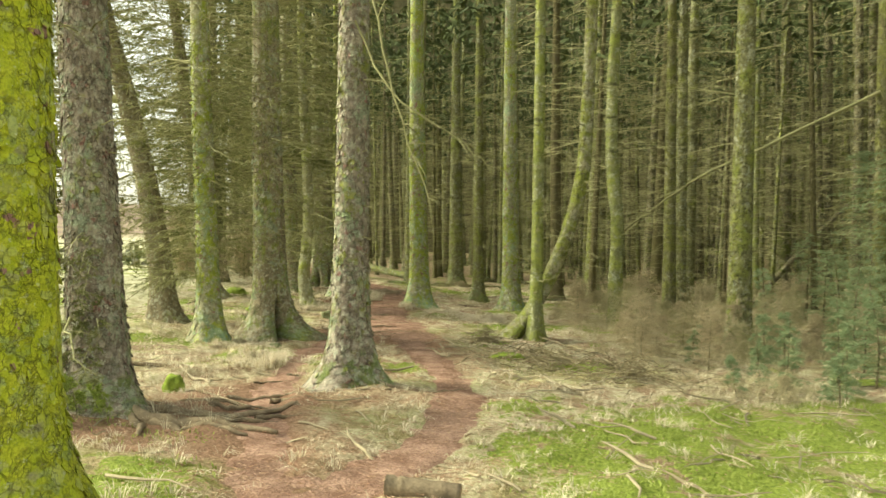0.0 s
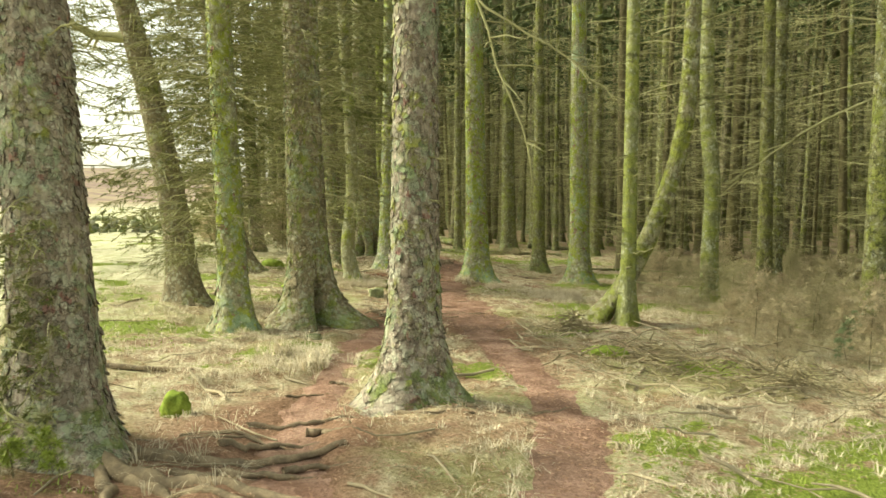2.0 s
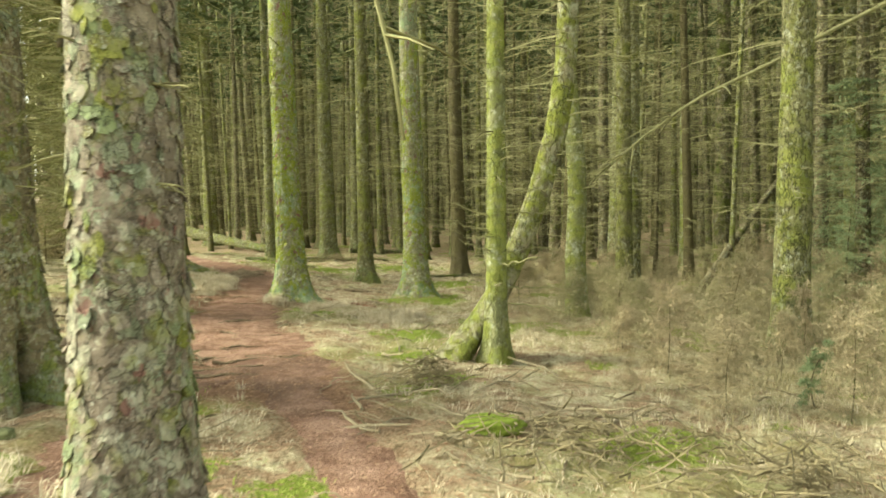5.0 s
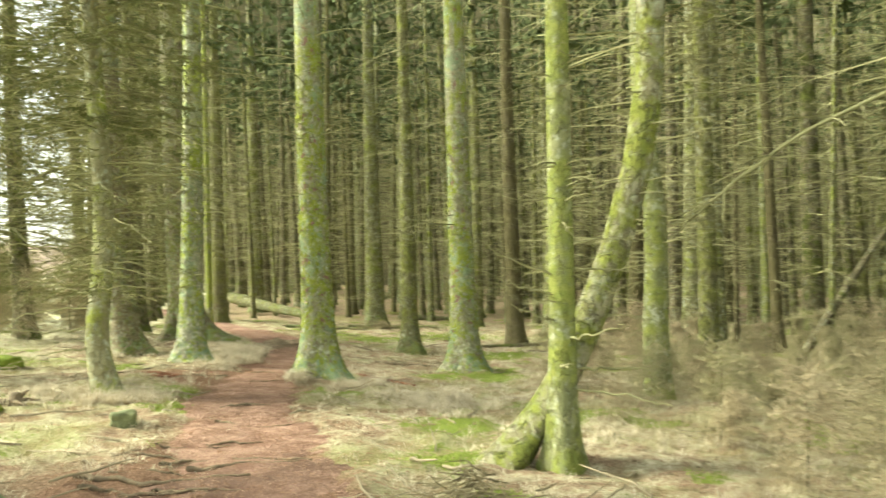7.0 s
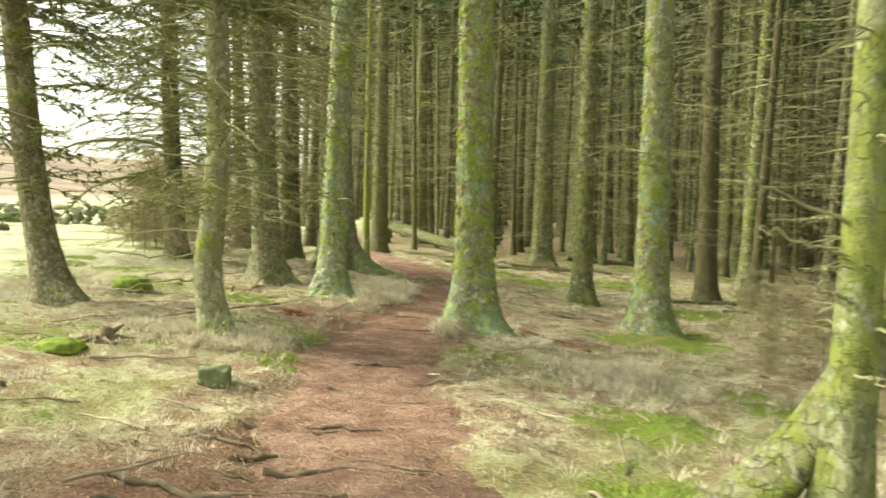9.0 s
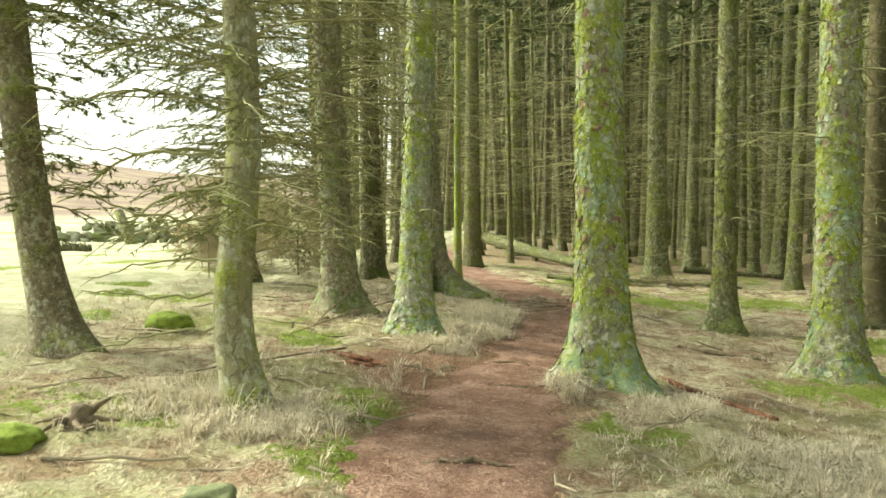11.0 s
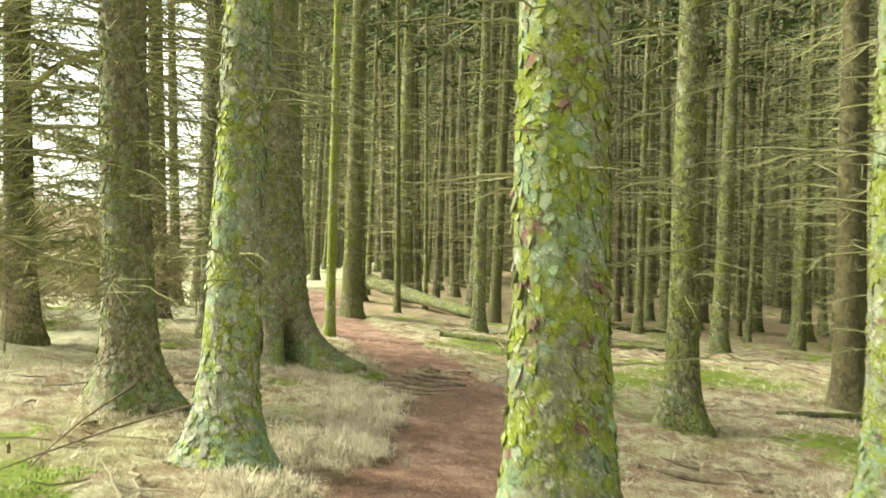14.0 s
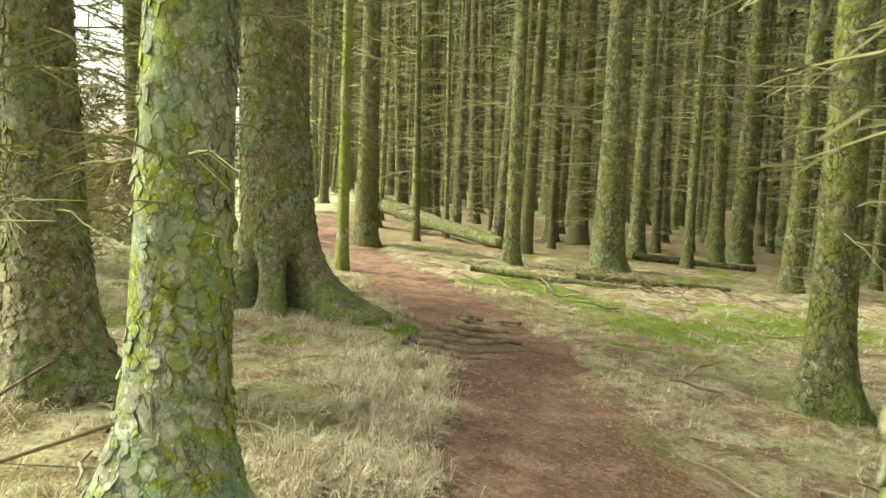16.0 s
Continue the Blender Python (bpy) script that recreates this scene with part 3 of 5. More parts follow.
def scale_mesh(r, z, a, rad, knots, material, seed, top=4.2):
    """Loose bark scales: ragged curved plates that lift off the trunk at their lower edge and one side."""
    g = np.random.default_rng(seed + 900)
    rows = []
    level = 0.03
    while level < top:
        around = 2 * np.pi * r * (1.25 if level < 0.3 else 1.0)
        m = int(around / 0.052)
        rows.append(np.stack([(np.arange(m) + g.uniform(0, 1) + g.normal(0, 0.22, m)) * 2 * np.pi / m, level + g.normal(0, 0.018, m)], 1))
        level += g.uniform(0.044, 0.062)
    c = np.concatenate(rows)
    c = c[g.random(len(c)) < 0.35 + 0.6 * smooth(fbm(c[:, 0] * r * 3, c[:, 1], 2.0, seed + 6, 2), -0.3, 0.15)]
    n = len(c)
    wide, tall = g.uniform(0.016, 0.042, n), g.uniform(0.020, 0.054, n)
    lift, skew = 0.002 + 0.017 * g.random(n) ** 3, g.normal(0, 0.6, n)
    k = 6
    ring = np.arange(k) * 2 * np.pi / k + g.uniform(0, 1, (n, 1))
    reach = g.uniform(0.6, 1.2, (n, k))
    du, dz = np.cos(ring) * reach * wide[:, None], np.sin(ring) * reach * tall[:, None]
    raised = lift[:, None] * np.clip(0.4 - 0.75 * np.sin(ring) * reach + skew[:, None] * np.cos(ring) * 0.7, -0.3, 1.8)

    def skin(u, h, off):
        i = np.clip(np.searchsorted(z, h.ravel()) - 1, 0, len(z) - 2)
        f = np.clip((h.ravel() - z[i]) / (z[i + 1] - z[i]), 0, 1)
        j = np.mod(u.ravel() / (2 * np.pi) * len(a), len(a))
        j0 = j.astype(int) % len(a)
        j1, e = (j0 + 1) % len(a), j - np.floor(j)
        q = (rad[i, j0] * (1 - e) + rad[i, j1] * e) * (1 - f) + (rad[i + 1, j0] * (1 - e) + rad[i + 1, j1] * e) * f + off.ravel()
        mid = smooth_line(knots, h.ravel())
        return np.stack([mid[:, 0] + q * np.cos(u.ravel()), mid[:, 1] + q * np.sin(u.ravel()), h.ravel()], 1).reshape(*u.shape, 3)

    seat = 0.001 + 0.006 * g.random((n, 1))
    hub = skin(c[:, 0:1], c[:, 1:2], seat + 0.4 * lift[:, None])
    rim = skin(c[:, 0:1] + du / r, c[:, 1:2] + dz, seat + raised)
    under = skin(c[:, 0:1] + du * 0.9 / r, c[:, 1:2] + dz * 0.9, raised * 0.4 - 0.003)
    v = np.concatenate([hub, rim, under], 1)
    base = np.arange(n)[:, None] * (2 * k + 1)
    tri = []
    for q in range(k):
        p = (q + 1) % k
        tri += [base + [0, 1 + q, 1 + p], base + [1 + q, 1 + k + q, 1 + k + p], base + [1 + q, 1 + k + p, 1 + p]]
    me = mesh_of("scale_layer", v, np.concatenate(tri), material)
    per = 2 * k + 1
    # under ring takes the crack colour: shade painted beneath each lifted scale
    dark = np.tile(np.array([0.0] * (k + 1) + [1.0] * k), n)
    float_layer(me, "plate", np.repeat(g.random(n), per)), float_layer(me, "groove", dark), float_layer(me, "tone", np.repeat(g.random(n), per))
    return me


def branch_lines(g, knots, r, low, high, count, reach, droop, k=6, sector=None):
    """Centre lines of side branches on a trunk, with their outward turns and lengths."""
    z = np.sort(g.uniform(low, high, count))
    turn = g.uniform(0, 2 * np.pi, count) if sector is None else g.uniform(radians(sector[0]), radians(sector[1]), count)
    length = reach * g.uniform(0.35, 1.0, count) * (0.55 + 0.45 * smooth(z, low, low + 3))
    c = smooth_line(knots, z)
    s = np.linspace(0, 1, k)[None, :]
    rise = g.uniform(-0.12, 0.28, count)[:, None] * s - droop * g.uniform(0.5, 1.4, count)[:, None] * s**2
    sway = g.normal(0, 0.10, count)[:, None] * s**2
    out = np.stack([np.cos(turn), np.sin(turn)], 1)
    across = np.stack([-np.sin(turn), np.cos(turn)], 1)
    far = (r * 0.6 + length[:, None] * s)
    xy = c[:, None, :] + out[:, None, :] * far[..., None] + across[:, None, :] * (sway * length[:, None])[..., None]
    zz = z[:, None] + rise * length[:, None] + g.normal(0, 0.012, (count, k)) * length[:, None] * (s > 0)
    return np.concatenate([xy, zz[..., None]], 2), turn, length


def twig_lines(g, lines, turn, length, each, k=3, spread=0.45):
    n, kk, _ = lines.shape
    who = np.repeat(np.arange(n), each)
    s = g.uniform(0.25, 1.0, len(who))
    f = s * (kk - 1)
    i = np.clip(f.astype(int), 0, kk - 2)
    base = lines[who, i] + (lines[who, i + 1] - lines[who, i]) * (f - i)[:, None]
    sign = np.where(g.random(len(who)) < 0.5, 1, -1)
    a = turn[who] + sign * g.uniform(0.45, 1.25, len(who))
    d = np.stack([np.cos(a), np.sin(a), g.uniform(-0.55, 0.25, len(who))], 1)
    ln = length[who] * spread * g.uniform(0.25, 1.0, len(who)) * (1.15 - 0.6 * s)
    t = np.linspace(0, 1, k)[None, :, None]
    sag = np.zeros((len(who), k, 3))
    sag[..., 2] = -0.18 * (t[..., 0] ** 2) * ln[:, None]
    return base[:, None, :] + d[:, None, :] * ln[:, None, None] * t + sag


def needle_tris(g, lines, per, size, width):
    """Needles along lines, each a slim triangle."""
    n, k, _ = lines.shape
    who = np.repeat(np.arange(n), per)
    f = g.uniform(0.1, k - 1.001, len(who))
    i = f.astype(int)
    seg = lines[who, i + 1] - lines[who, i]
    base = lines[who, i] + seg * (f - i)[:, None]
    d = seg / (np.linalg.norm(seg, axis=1, keepdims=True) + 1e-9) * 0.7 + g.normal(0, 0.55, (len(who), 3))
    d /= np.linalg.norm(d, axis=1, keepdims=True)
    w = np.cross(d, g.normal(0, 1, (len(who), 3)))
    w /= np.linalg.norm(w, axis=1, keepdims=True) + 1e-9
    ln = size * g.uniform(0.6, 1.3, len(who))[:, None]
    v = np.stack([base - w * width / 2, base + w * width / 2, base + d * ln], 1)
    return v.reshape(-1, 3), np.arange(len(who) * 3).reshape(-1, 3)


def add_twigs(g, tree, knots, r, low, high, count, reach, droop, each=5, thick=0.007, sector=None, needles=0, size=0.03, single=0, light=False):
    """Dead side branches with their twigs: the first few as parts of their own, the rest in one mesh."""
    lines, turn, length = branch_lines(g, knots, r, low, high, count, reach, droop, 4 if light else 6, sector)
    fade = np.linspace(1, 0.25, lines.shape[1])[None, :]
    rad = (thick * (0.5 + length / reach))[:, None] * fade
    twigs = twig_lines(g, lines, turn, length, each, 2)
    thin = np.broadcast_to(thick * np.linspace(0.6, 0.25, twigs.shape[1]), twigs.shape[:2])
    n = min(single, count)
    for i in range(n):
        own = slice(i * each, (i + 1) * each)
        part("branch", mesh_of("branch", *joined([tubes(lines[i:i + 1], rad[i:i + 1], 5), tubes(twigs[own], thin[own], 3)]), twig_mat), tree)
    if count > n:
        rest = joined([tubes(lines[n:], rad[n:], 3), tubes(twigs[n * each:], thin[n * each:], 3)])
        tagged(part("twig_mass", mesh_of("twig_mass", *rest, twig_mat), tree), "mass of thin brittle leafless twigs", kind="stuff")
    if needles:
        green = needle_tris(g, twigs, needles, size, size * 0.22)
        tagged(part("foliage", mesh_of("foliage", *green, needle_mat), tree), "sparse olive-green needles", kind="stuff")


def crown_mesh(g, knots, r, low, high, count, reach, leaves=3):
    lines, turn, length = branch_lines(g, knots, r * 0.6, low, high, count, reach, 0.35, k=4)
    length *= 1.1 - 0.75 * smooth(lines[:, 0, 2], low, high)
    twigs = twig_lines(g, lines, turn, length, 3)
    both = [tubes(lines, np.broadcast_to(np.array([0.018, 0.013, 0.008, 0.004]), lines.shape[:2]), 3),
            needle_tris(g, twigs, leaves, 0.36, 0.16)]
    return mesh_of("crown", *joined(both), crown_mat)


def at_ground(x, y):
    return float(land(np.array([x]), np.array([y]), False)[0])


def spruce(label, x, y, r, material, lean=0.0, tilt=0.0, height=16.0, knots=None, flare=0.75, lobes=(), fine=False, seed=0, sides=20,
           low=0.9, high=7.5, count=60, reach=1.5, droop=0.15, each=5, thick=0.007, sector=None, needles=0, size=0.03, whorls=0.0, crown=True, single=0, light=False):
    """One standing spruce: trunk, dead lower branches, needles where it has them, and its crown."""
    g = np.random.default_rng(seed + 100)
    knots = knots or [(-0.3, 0, 0), (2.5, lean * 2.5, tilt * 2.5), (height, lean * 4.5, tilt * 4.5)]
    tree = new("spruce_tree")
    tree.matrix_basis = Matrix.Translation((x, y, at_ground(x, y)))
    tagged(tree, label, "tree", "spruces of the plantation")
    stem, scales = trunk_mesh(r, height, knots, material, flare, lobes, fine=fine, seed=seed, sides=sides, whorls=whorls)
    part("trunk", stem, tree)
    if scales:
        tagged(part("scale_layer", scales, tree), "curling loose scales of bark", kind="stuff")
    if count:
        add_twigs(g, tree, knots, r, low, high, count, reach, droop, each, thick, sector, needles, size, single, light)
    stubs, aim, size_of = branch_lines(g, knots, r, 0.5, 6.5, 26 if light else 70, 0.3 if light else 0.2, 0.1, 3)
    thin = (0.011 if light else 0.008) * g.uniform(0.5, 1.2, len(stubs))[:, None] * np.array([1, 0.8, 0.45])
    tagged(part("stub_mass", mesh_of("stub_mass", *tubes(stubs, thin, 3), twig_mat), tree), "short snapped-off branch stubs", kind="stuff")
    if crown:
        tagged(part("crown", crown_mesh(g, knots, r, 8.0, height, 18 if light else 32, 2.2, 4 if light else 3), tree), "dark green needle crown high up", kind="stuff")
    return tree, knots


# the trees along the path, from the start onwards
spruce("stout spruce with lime-green mossy bark beside the path", -1.98, 3.62, 0.24, bark_vivid, 0.0, fine=True, seed=1, lobes=[(-60, 0.15), (60, 0.12), (0, 0.12)], count=36, single=12, low=2.5)
T2, K2 = spruce("grey scaly-barked spruce with a mossy foot and spreading roots", -2.88, 6.85, 0.225, bark_grey, -0.045, fine=True, seed=2, lobes=[(-40, 0.20), (-80, 0.14), (200, 0.15), (250, 0.1)], count=99, single=24, low=1.3, reach=1.2, needles=6)
T3, K3 = spruce("dark spruce leaning over the field edge", -4.42, 13.05, 0.19, bark_brown, fine=False, seed=3, sides=28, knots=[(-0.3, 0.08, 0), (0, 0, 0), (1.2, -0.14, 0), (3.0, -0.48, 0), (4.8, -0.95, 0), (9, -1.9, 0), (16, -2.6, 0)], lobes=[(-20, 0.15), (-150, 0.1)], count=190, single=24, low=1.0, reach=2.4, droop=0.28, each=9, needles=26, size=0.05)
T4, K4 = spruce("slender spruce with green moss and a lichen-covered foot", -3.22, 11.35, 0.155, bark_lime, -0.04, fine=True, seed=4, lobes=[(-30, 0.13), (-120, 0.08), (190, 0.08)], count=210, single=24, low=0.9, reach=1.7, each=7, needles=8, size=0.04)
spruce("broad dark spruce with a deep hollow between its roots", -2.53, 12.15, 0.245, bark_brown, -0.022, fine=True, seed=5, flare=1.0, lobes=[(-10, 0.5), (-50, -0.55), (-95, 0.2), (200, 0.24), (90, 0.2)], count=200, single=24, low=1.5, reach=1.7, each=7, needles=4, size=0.04)
P5, KP = spruce("young spruce with a pale bowed trunk", -2.82, 16.95, 0.12, bark_pale, seed=6, sides=24, knots=[(-0.3, 0.12, 0), (0, 0.06, 0), (0.5, -0.03, 0), (1.6, 0.06, 0), (2.6, 0.05, 0), (4.2, -0.04, 0), (9, -0.1, 0), (15, 0, 0)], flare=0.5, lobes=[(-30, 0.08), (150, 0.05)], height=14, count=220, single=24, low=1.0, reach=2.0, droop=0.2, each=7, thick=0.009, needles=10, size=0.045)
T6, K6 = spruce("spruce with pinkish-grey scaly bark standing where the path forks", -0.92, 8.38, 0.185, bark_grey, 0.014, fine=True, seed=7, lobes=[(-20, 0.20), (-95, 0.14), (190, 0.16), (235, 0.1), (60, 0.12)], count=54, single=12, low=1.2, reach=0.5)
T7, _ = spruce("stout spruce with yellow-green mossy plates of bark", -0.46, 19.2, 0.225, bark_lime, -0.02, fine=True, seed=8, lobes=[(-40, 0.22), (-90, 0.12), (-140, 0.16), (180, 0.14), (30, 0.16)], count=61, single=24, low=1.2, reach=1.0)
spruce("mossy spruce beside the path", 1.18, 24.35, 0.165, bark_moss, 0.0, seed=9, sides=28, lobes=[(-30, 0.12), (200, 0.12)], count=99, single=24)
spruce("stout spruce with teal lichen round its foot", 1.9, 21.0, 0.225, bark_lime, -0.015, fine=True, seed=10, lobes=[(-60, 0.12), (190, 0.14), (0, 0.12)], count=108, single=24, low=0.9)
T10, K10 = spruce("slim spruce with smooth yellow-green bark ringed by branch scars", 1.66, 13.6, 0.105, bark_smooth, 0.012, seed=11, sides=26, flare=0.5, height=14, count=82, single=24, low=0.8, high=7, reach=0.9, each=4, whorls=0.42, lobes=[(-100, 0.09), (150, 0.06), (20, 0.06)])
spruce("crooked mossy spruce leaning up out of a sweeping foot", 1.28, 13.8, 0.135, bark_sweep, seed=12, sides=40, knots=[(-0.3, -0.22, 0), (0, -0.02, 0), (0.45, 0.32, 0), (1.0, 0.62, 0), (1.9, 0.98, 0), (2.8, 1.2, 0), (4, 1.27, 0), (8, 1.4, 0), (15, 1.6, 0)], flare=0.35, lobes=[(180, 0.12), (-90, 0.06)], count=108, single=24, low=1.0, reach=1.0)
spruce("slim bright green spruce with a slight bow", 3.78, 17.15, 0.15, bark_smooth, seed=13, sides=24, knots=[(-0.3, 0.02, 0), (0.8, 0.0, 0), (2.2, 0.04, 0), (3.4, -0.08, 0), (4.4, -0.1, 0), (9, 0.1, 0), (15, 0.1, 0)], flare=0.4, count=108, single=24, whorls=0.5)
spruce("mossy spruce rising out of brown brush", 5.22, 13.9, 0.2, bark_moss, 0.02, seed=14, sides=30, count=90, single=24, low=1.5)
spruce("mossy spruce among brown brush", 5.72, 19.9, 0.16, bark_moss, 0.0, seed=15, sides=22, count=108, single=24)
spruce("mossy spruce among brown brush", 6.2, 20.7, 0.17, bark_moss, 0.01, seed=16, sides=22, count=108, single=24)
spruce("thin pale green spruce", 11.1, 28.2, 0.11, bark_smooth, 0.0, seed=17, sides=14, count=72, single=24)
spruce("dark tall spruce behind young trees", 11.1, 25.9, 0.26, bark_dark, 0.0, seed=18, sides=18, count=108, needles=4, size=0.05)
spruce("dark tall spruce behind young trees", 14.6, 30.4, 0.28, bark_dark, 0.0, seed=19, sides=18, count=108, needles=4, size=0.05)
spruce("tall mossy spruce deep in the wood", 0.72, 35.0, 0.3, bark_moss, -0.01, seed=20, sides=22, count=108)
spruce("mossy spruce with a fallen branch at its foot", 3.9, 26.7, 0.2, bark_moss, -0.015, seed=21, sides=24, count=108, single=24)
A, KA = spruce("dark spruce leaning out towards the open field", -5.1, 18.15, 0.165, bark_brown, seed=22, sides=28, knots=[(-0.3, 0.25, 0), (0, 0.06, 0), (0.5, -0.12, 0), (1.4, -0.28, 0), (3.2, -0.46, 0), (8, -1.0, 0), (15, -1.2, 0)], lobes=[(-20, 0.24), (-110, 0.1), (180, 0.08)], count=190, single=24, low=1.2, reach=2.3, droop=0.25, each=8, thick=0.010, needles=34, size=0.05)
L1, KL = spruce("field-edge spruce with long drooping boughs", -6.95, 25.5, 0.19, bark_dark, -0.05, seed=23, sides=22, count=198, single=24, low=1.0, reach=2.8, droop=0.22, each=9, thick=0.012, needles=30, size=0.055)
T24, K24 = spruce("grey-brown spruce with a flared foot", -4.05, 22.5, 0.22, bark_brown, -0.055, fine=True, seed=24, lobes=[(-20, 0.24), (-100, 0.18), (200, 0.12)], count=230, single=24, low=1.0, reach=2.0, droop=0.18, each=7, thick=0.010, needles=8, size=0.04)
spruce("dark spruce at the wood's edge", -5.3, 28.0, 0.23, bark_dark, -0.02, seed=25, sides=22, count=220, reach=2.2, low=1.0, each=7, thick=0.011, needles=12, size=0.05)
spruce("massive dark spruce with a black hollow under its root", -3.68, 26.0, 0.36, bark_brown, -0.05, fine=True, seed=26, flare=0.8, lobes=[(-12, 0.6), (-50, -0.85), (-85, 0.15), (-118, -0.45), (200, 0.22)], count=144, single=24, low=1.4, reach=1.5)
spruce("leaning spruce with lichen-mottled bark and pale green foot", -2.62, 20.85, 0.18, bark_lichen, 0.035, fine=True, seed=27, lobes=[(-30, 0.18), (-100, 0.1), (190, 0.10)], count=108, single=24, low=1.1, reach=1.2)
spruce("mossy spruce by the bend of the path", -4.5, 35.2, 0.24, bark_moss, 0.0, seed=28, sides=20, count=108, single=24)
spruce("thin pale spruce pole beside the path", -3.95, 30.2, 0.09, bark_pale, 0.0, seed=29, sides=18, count=54, single=12, flare=0.4)
spruce("tall spruce behind a fallen log", -4.2, 43.0, 0.32, bark_moss, -0.01, seed=30, sides=18, count=108)
spruce("dark reddish spruce deep in the wood", -3.1, 55.0, 0.32, bark_dark, 0.0, seed=31, sides=14, count=90)
spruce("thin spruce deep in the wood", -3.7, 51.5, 0.17, bark_moss, 0.0, seed=32, sides=12, count=72)
spruce("mossy spruce beside a fallen log", -1.33, 34.1, 0.15, bark_moss, 0.0, seed=33, sides=18, count=108, single=24)
spruce("mossy spruce deep in the wood", -0.1, 43.3, 0.19, bark_moss, 0.0, seed=34, sides=14, count=90)
spruce("mossy spruce deep in the wood", 0.72, 43.0, 0.27, bark_moss, 0.0, seed=35, sides=14, count=90)
spruce("mossy spruce deep in the wood", 2.05, 40.2, 0.22, bark_moss, 0.014, seed=36, sides=14, count=90)
spruce("mossy spruce leaning a little", 5.1, 41.5, 0.3, bark_moss, 0.034, seed=37, sides=16, count=90)
spruce("mossy spruce leaning a little", 5.75, 46.8, 0.27, bark_moss, 0.02, seed=38, sides=14, count=90)
spruce("mossy spruce leaning a little", 3.95, 33.6, 0.18, bark_moss, 0.032, seed=39, sides=18, count=90)
spruce("mossy spruce deep in the wood", 8.0, 40.0, 0.27, bark_moss, -0.01, seed=40, sides=14, count=90)
spruce("mossy spruce deep in the wood", 11.2, 39.5, 0.29, bark_moss, -0.02, seed=41, sides=14, count=90)
long_tree, _ = spruce("spruce with a long pale dead bough", 9.4, 17.0, 0.19, bark_moss, 0.0, seed=42, sides=20, count=90, single=24, low=1.5)
spruce("field-edge spruce with low needle-clad boughs", -10.2, 19.3, 0.2, bark_dark, -0.02, seed=43, sides=18, crown=False, count=150, low=2.3, high=8, reach=2.8, droop=0.25, each=9, thick=0.010, needles=16, size=0.055)
spruce("field-edge spruce with low needle-clad boughs", -13.0, 24.5, 0.22, bark_dark, -0.02, seed=44, sides=18, crown=False, count=150, low=2.6, high=9, reach=3.0, droop=0.25, each=9, thick=0.010, needles=16, size=0.055)
for tree, knots, r, seed in ((A, KA, 0.16, 71), (L1, KL, 0.18, 72), (P5, KP, 0.12, 73)):
    add_twigs(np.random.default_rng(seed), tree, knots, r, 3.0, 7.0, 110, 2.7, 0.25, 9, 0.010, None, 36, 0.06)
add_twigs(np.random.default_rng(77), T2, K2, 0.3, 0.3, 1.5, 46, 0.75, 0.75, 7, 0.005, (185, 300), 14, 0.04)
add_twigs(np.random.default_rng(78), T2, K2, 0.22, 0.9, 4.2, 60, 1.6, 0.35, 8, 0.007, (140, 215), 22, 0.05)
add_twigs(np.random.default_rng(79), T4, K4, 0.14, 0.85, 1.75, 16, 2.1, 0.12, 34, 0.006, (150, 235), 7, 0.03)
add_twigs(np.random.default_rng(80), T4, K4, 0.14, 1.8, 3.8, 22, 1.9, 0.1, 26, 0.006, (120, 250), 7, 0.03)
add_twigs(np.random.default_rng(81), T24, K24, 0.2, 1.0, 5.0, 60, 2.6, 0.15, 16, 0.009, (90, 300), 5, 0.035)
SET = [(o.location.x, o.location.y) for o in bpy.data.objects if o.name.startswith("spruce_tree")]

# the rest of the plantation: a few kinds, copied
kinds, thinned = [], []
for n, (r, mat) in enumerate([(0.15, bark_dark), (0.21, bark_dark), (0.25, bark_moss)]):
    proto, _ = spruce("mossy spruce far into the wood", 20.0 + 4 * n, 66.0, r, mat, 0.004 * n, seed=220 + n, sides=8, count=45, low=0.8, high=12, reach=2.0, each=3, thick=0.016, droop=0.12, light=True)
    thinned.append(proto)
    SET.append((20.0 + 4 * n, 66.0))
for n, (r, mat, deadlow) in enumerate([(0.11, bark_moss, 0.7), (0.17, bark_dark, 0.9), (0.21, bark_moss, 0.8), (0.075, bark_moss, 0.6), (0.14, bark_dark, 0.7)]):
    proto, _ = spruce("mossy spruce in the close-planted wood", 16.0 + 4 * n, 62.0, r, mat, 0.004 * n, seed=200 + n, sides=10, count=80, low=deadlow, high=9.5, reach=1.8, each=4, thick=0.011, light=True, droop=0.12)
    kinds.append(proto)
    SET.append((16.0 + 4 * n, 62.0))


def wooded(x, y):
    if y < 28:
        inside = x > 7.5 + 0.10 * (28 - y) and y > 6 and x < 30
    else:
        inside = x > -6.8 - 0.33 * (y - 28) and x < 34
    if 28 <= y < 37 and -6 < x < 5.2 or y > 30 and x < -10 - 0.1 * y:
        inside = False
    return inside and float(away(np.array([x]), np.array([y]), TRAIL)[0]) > 1.3


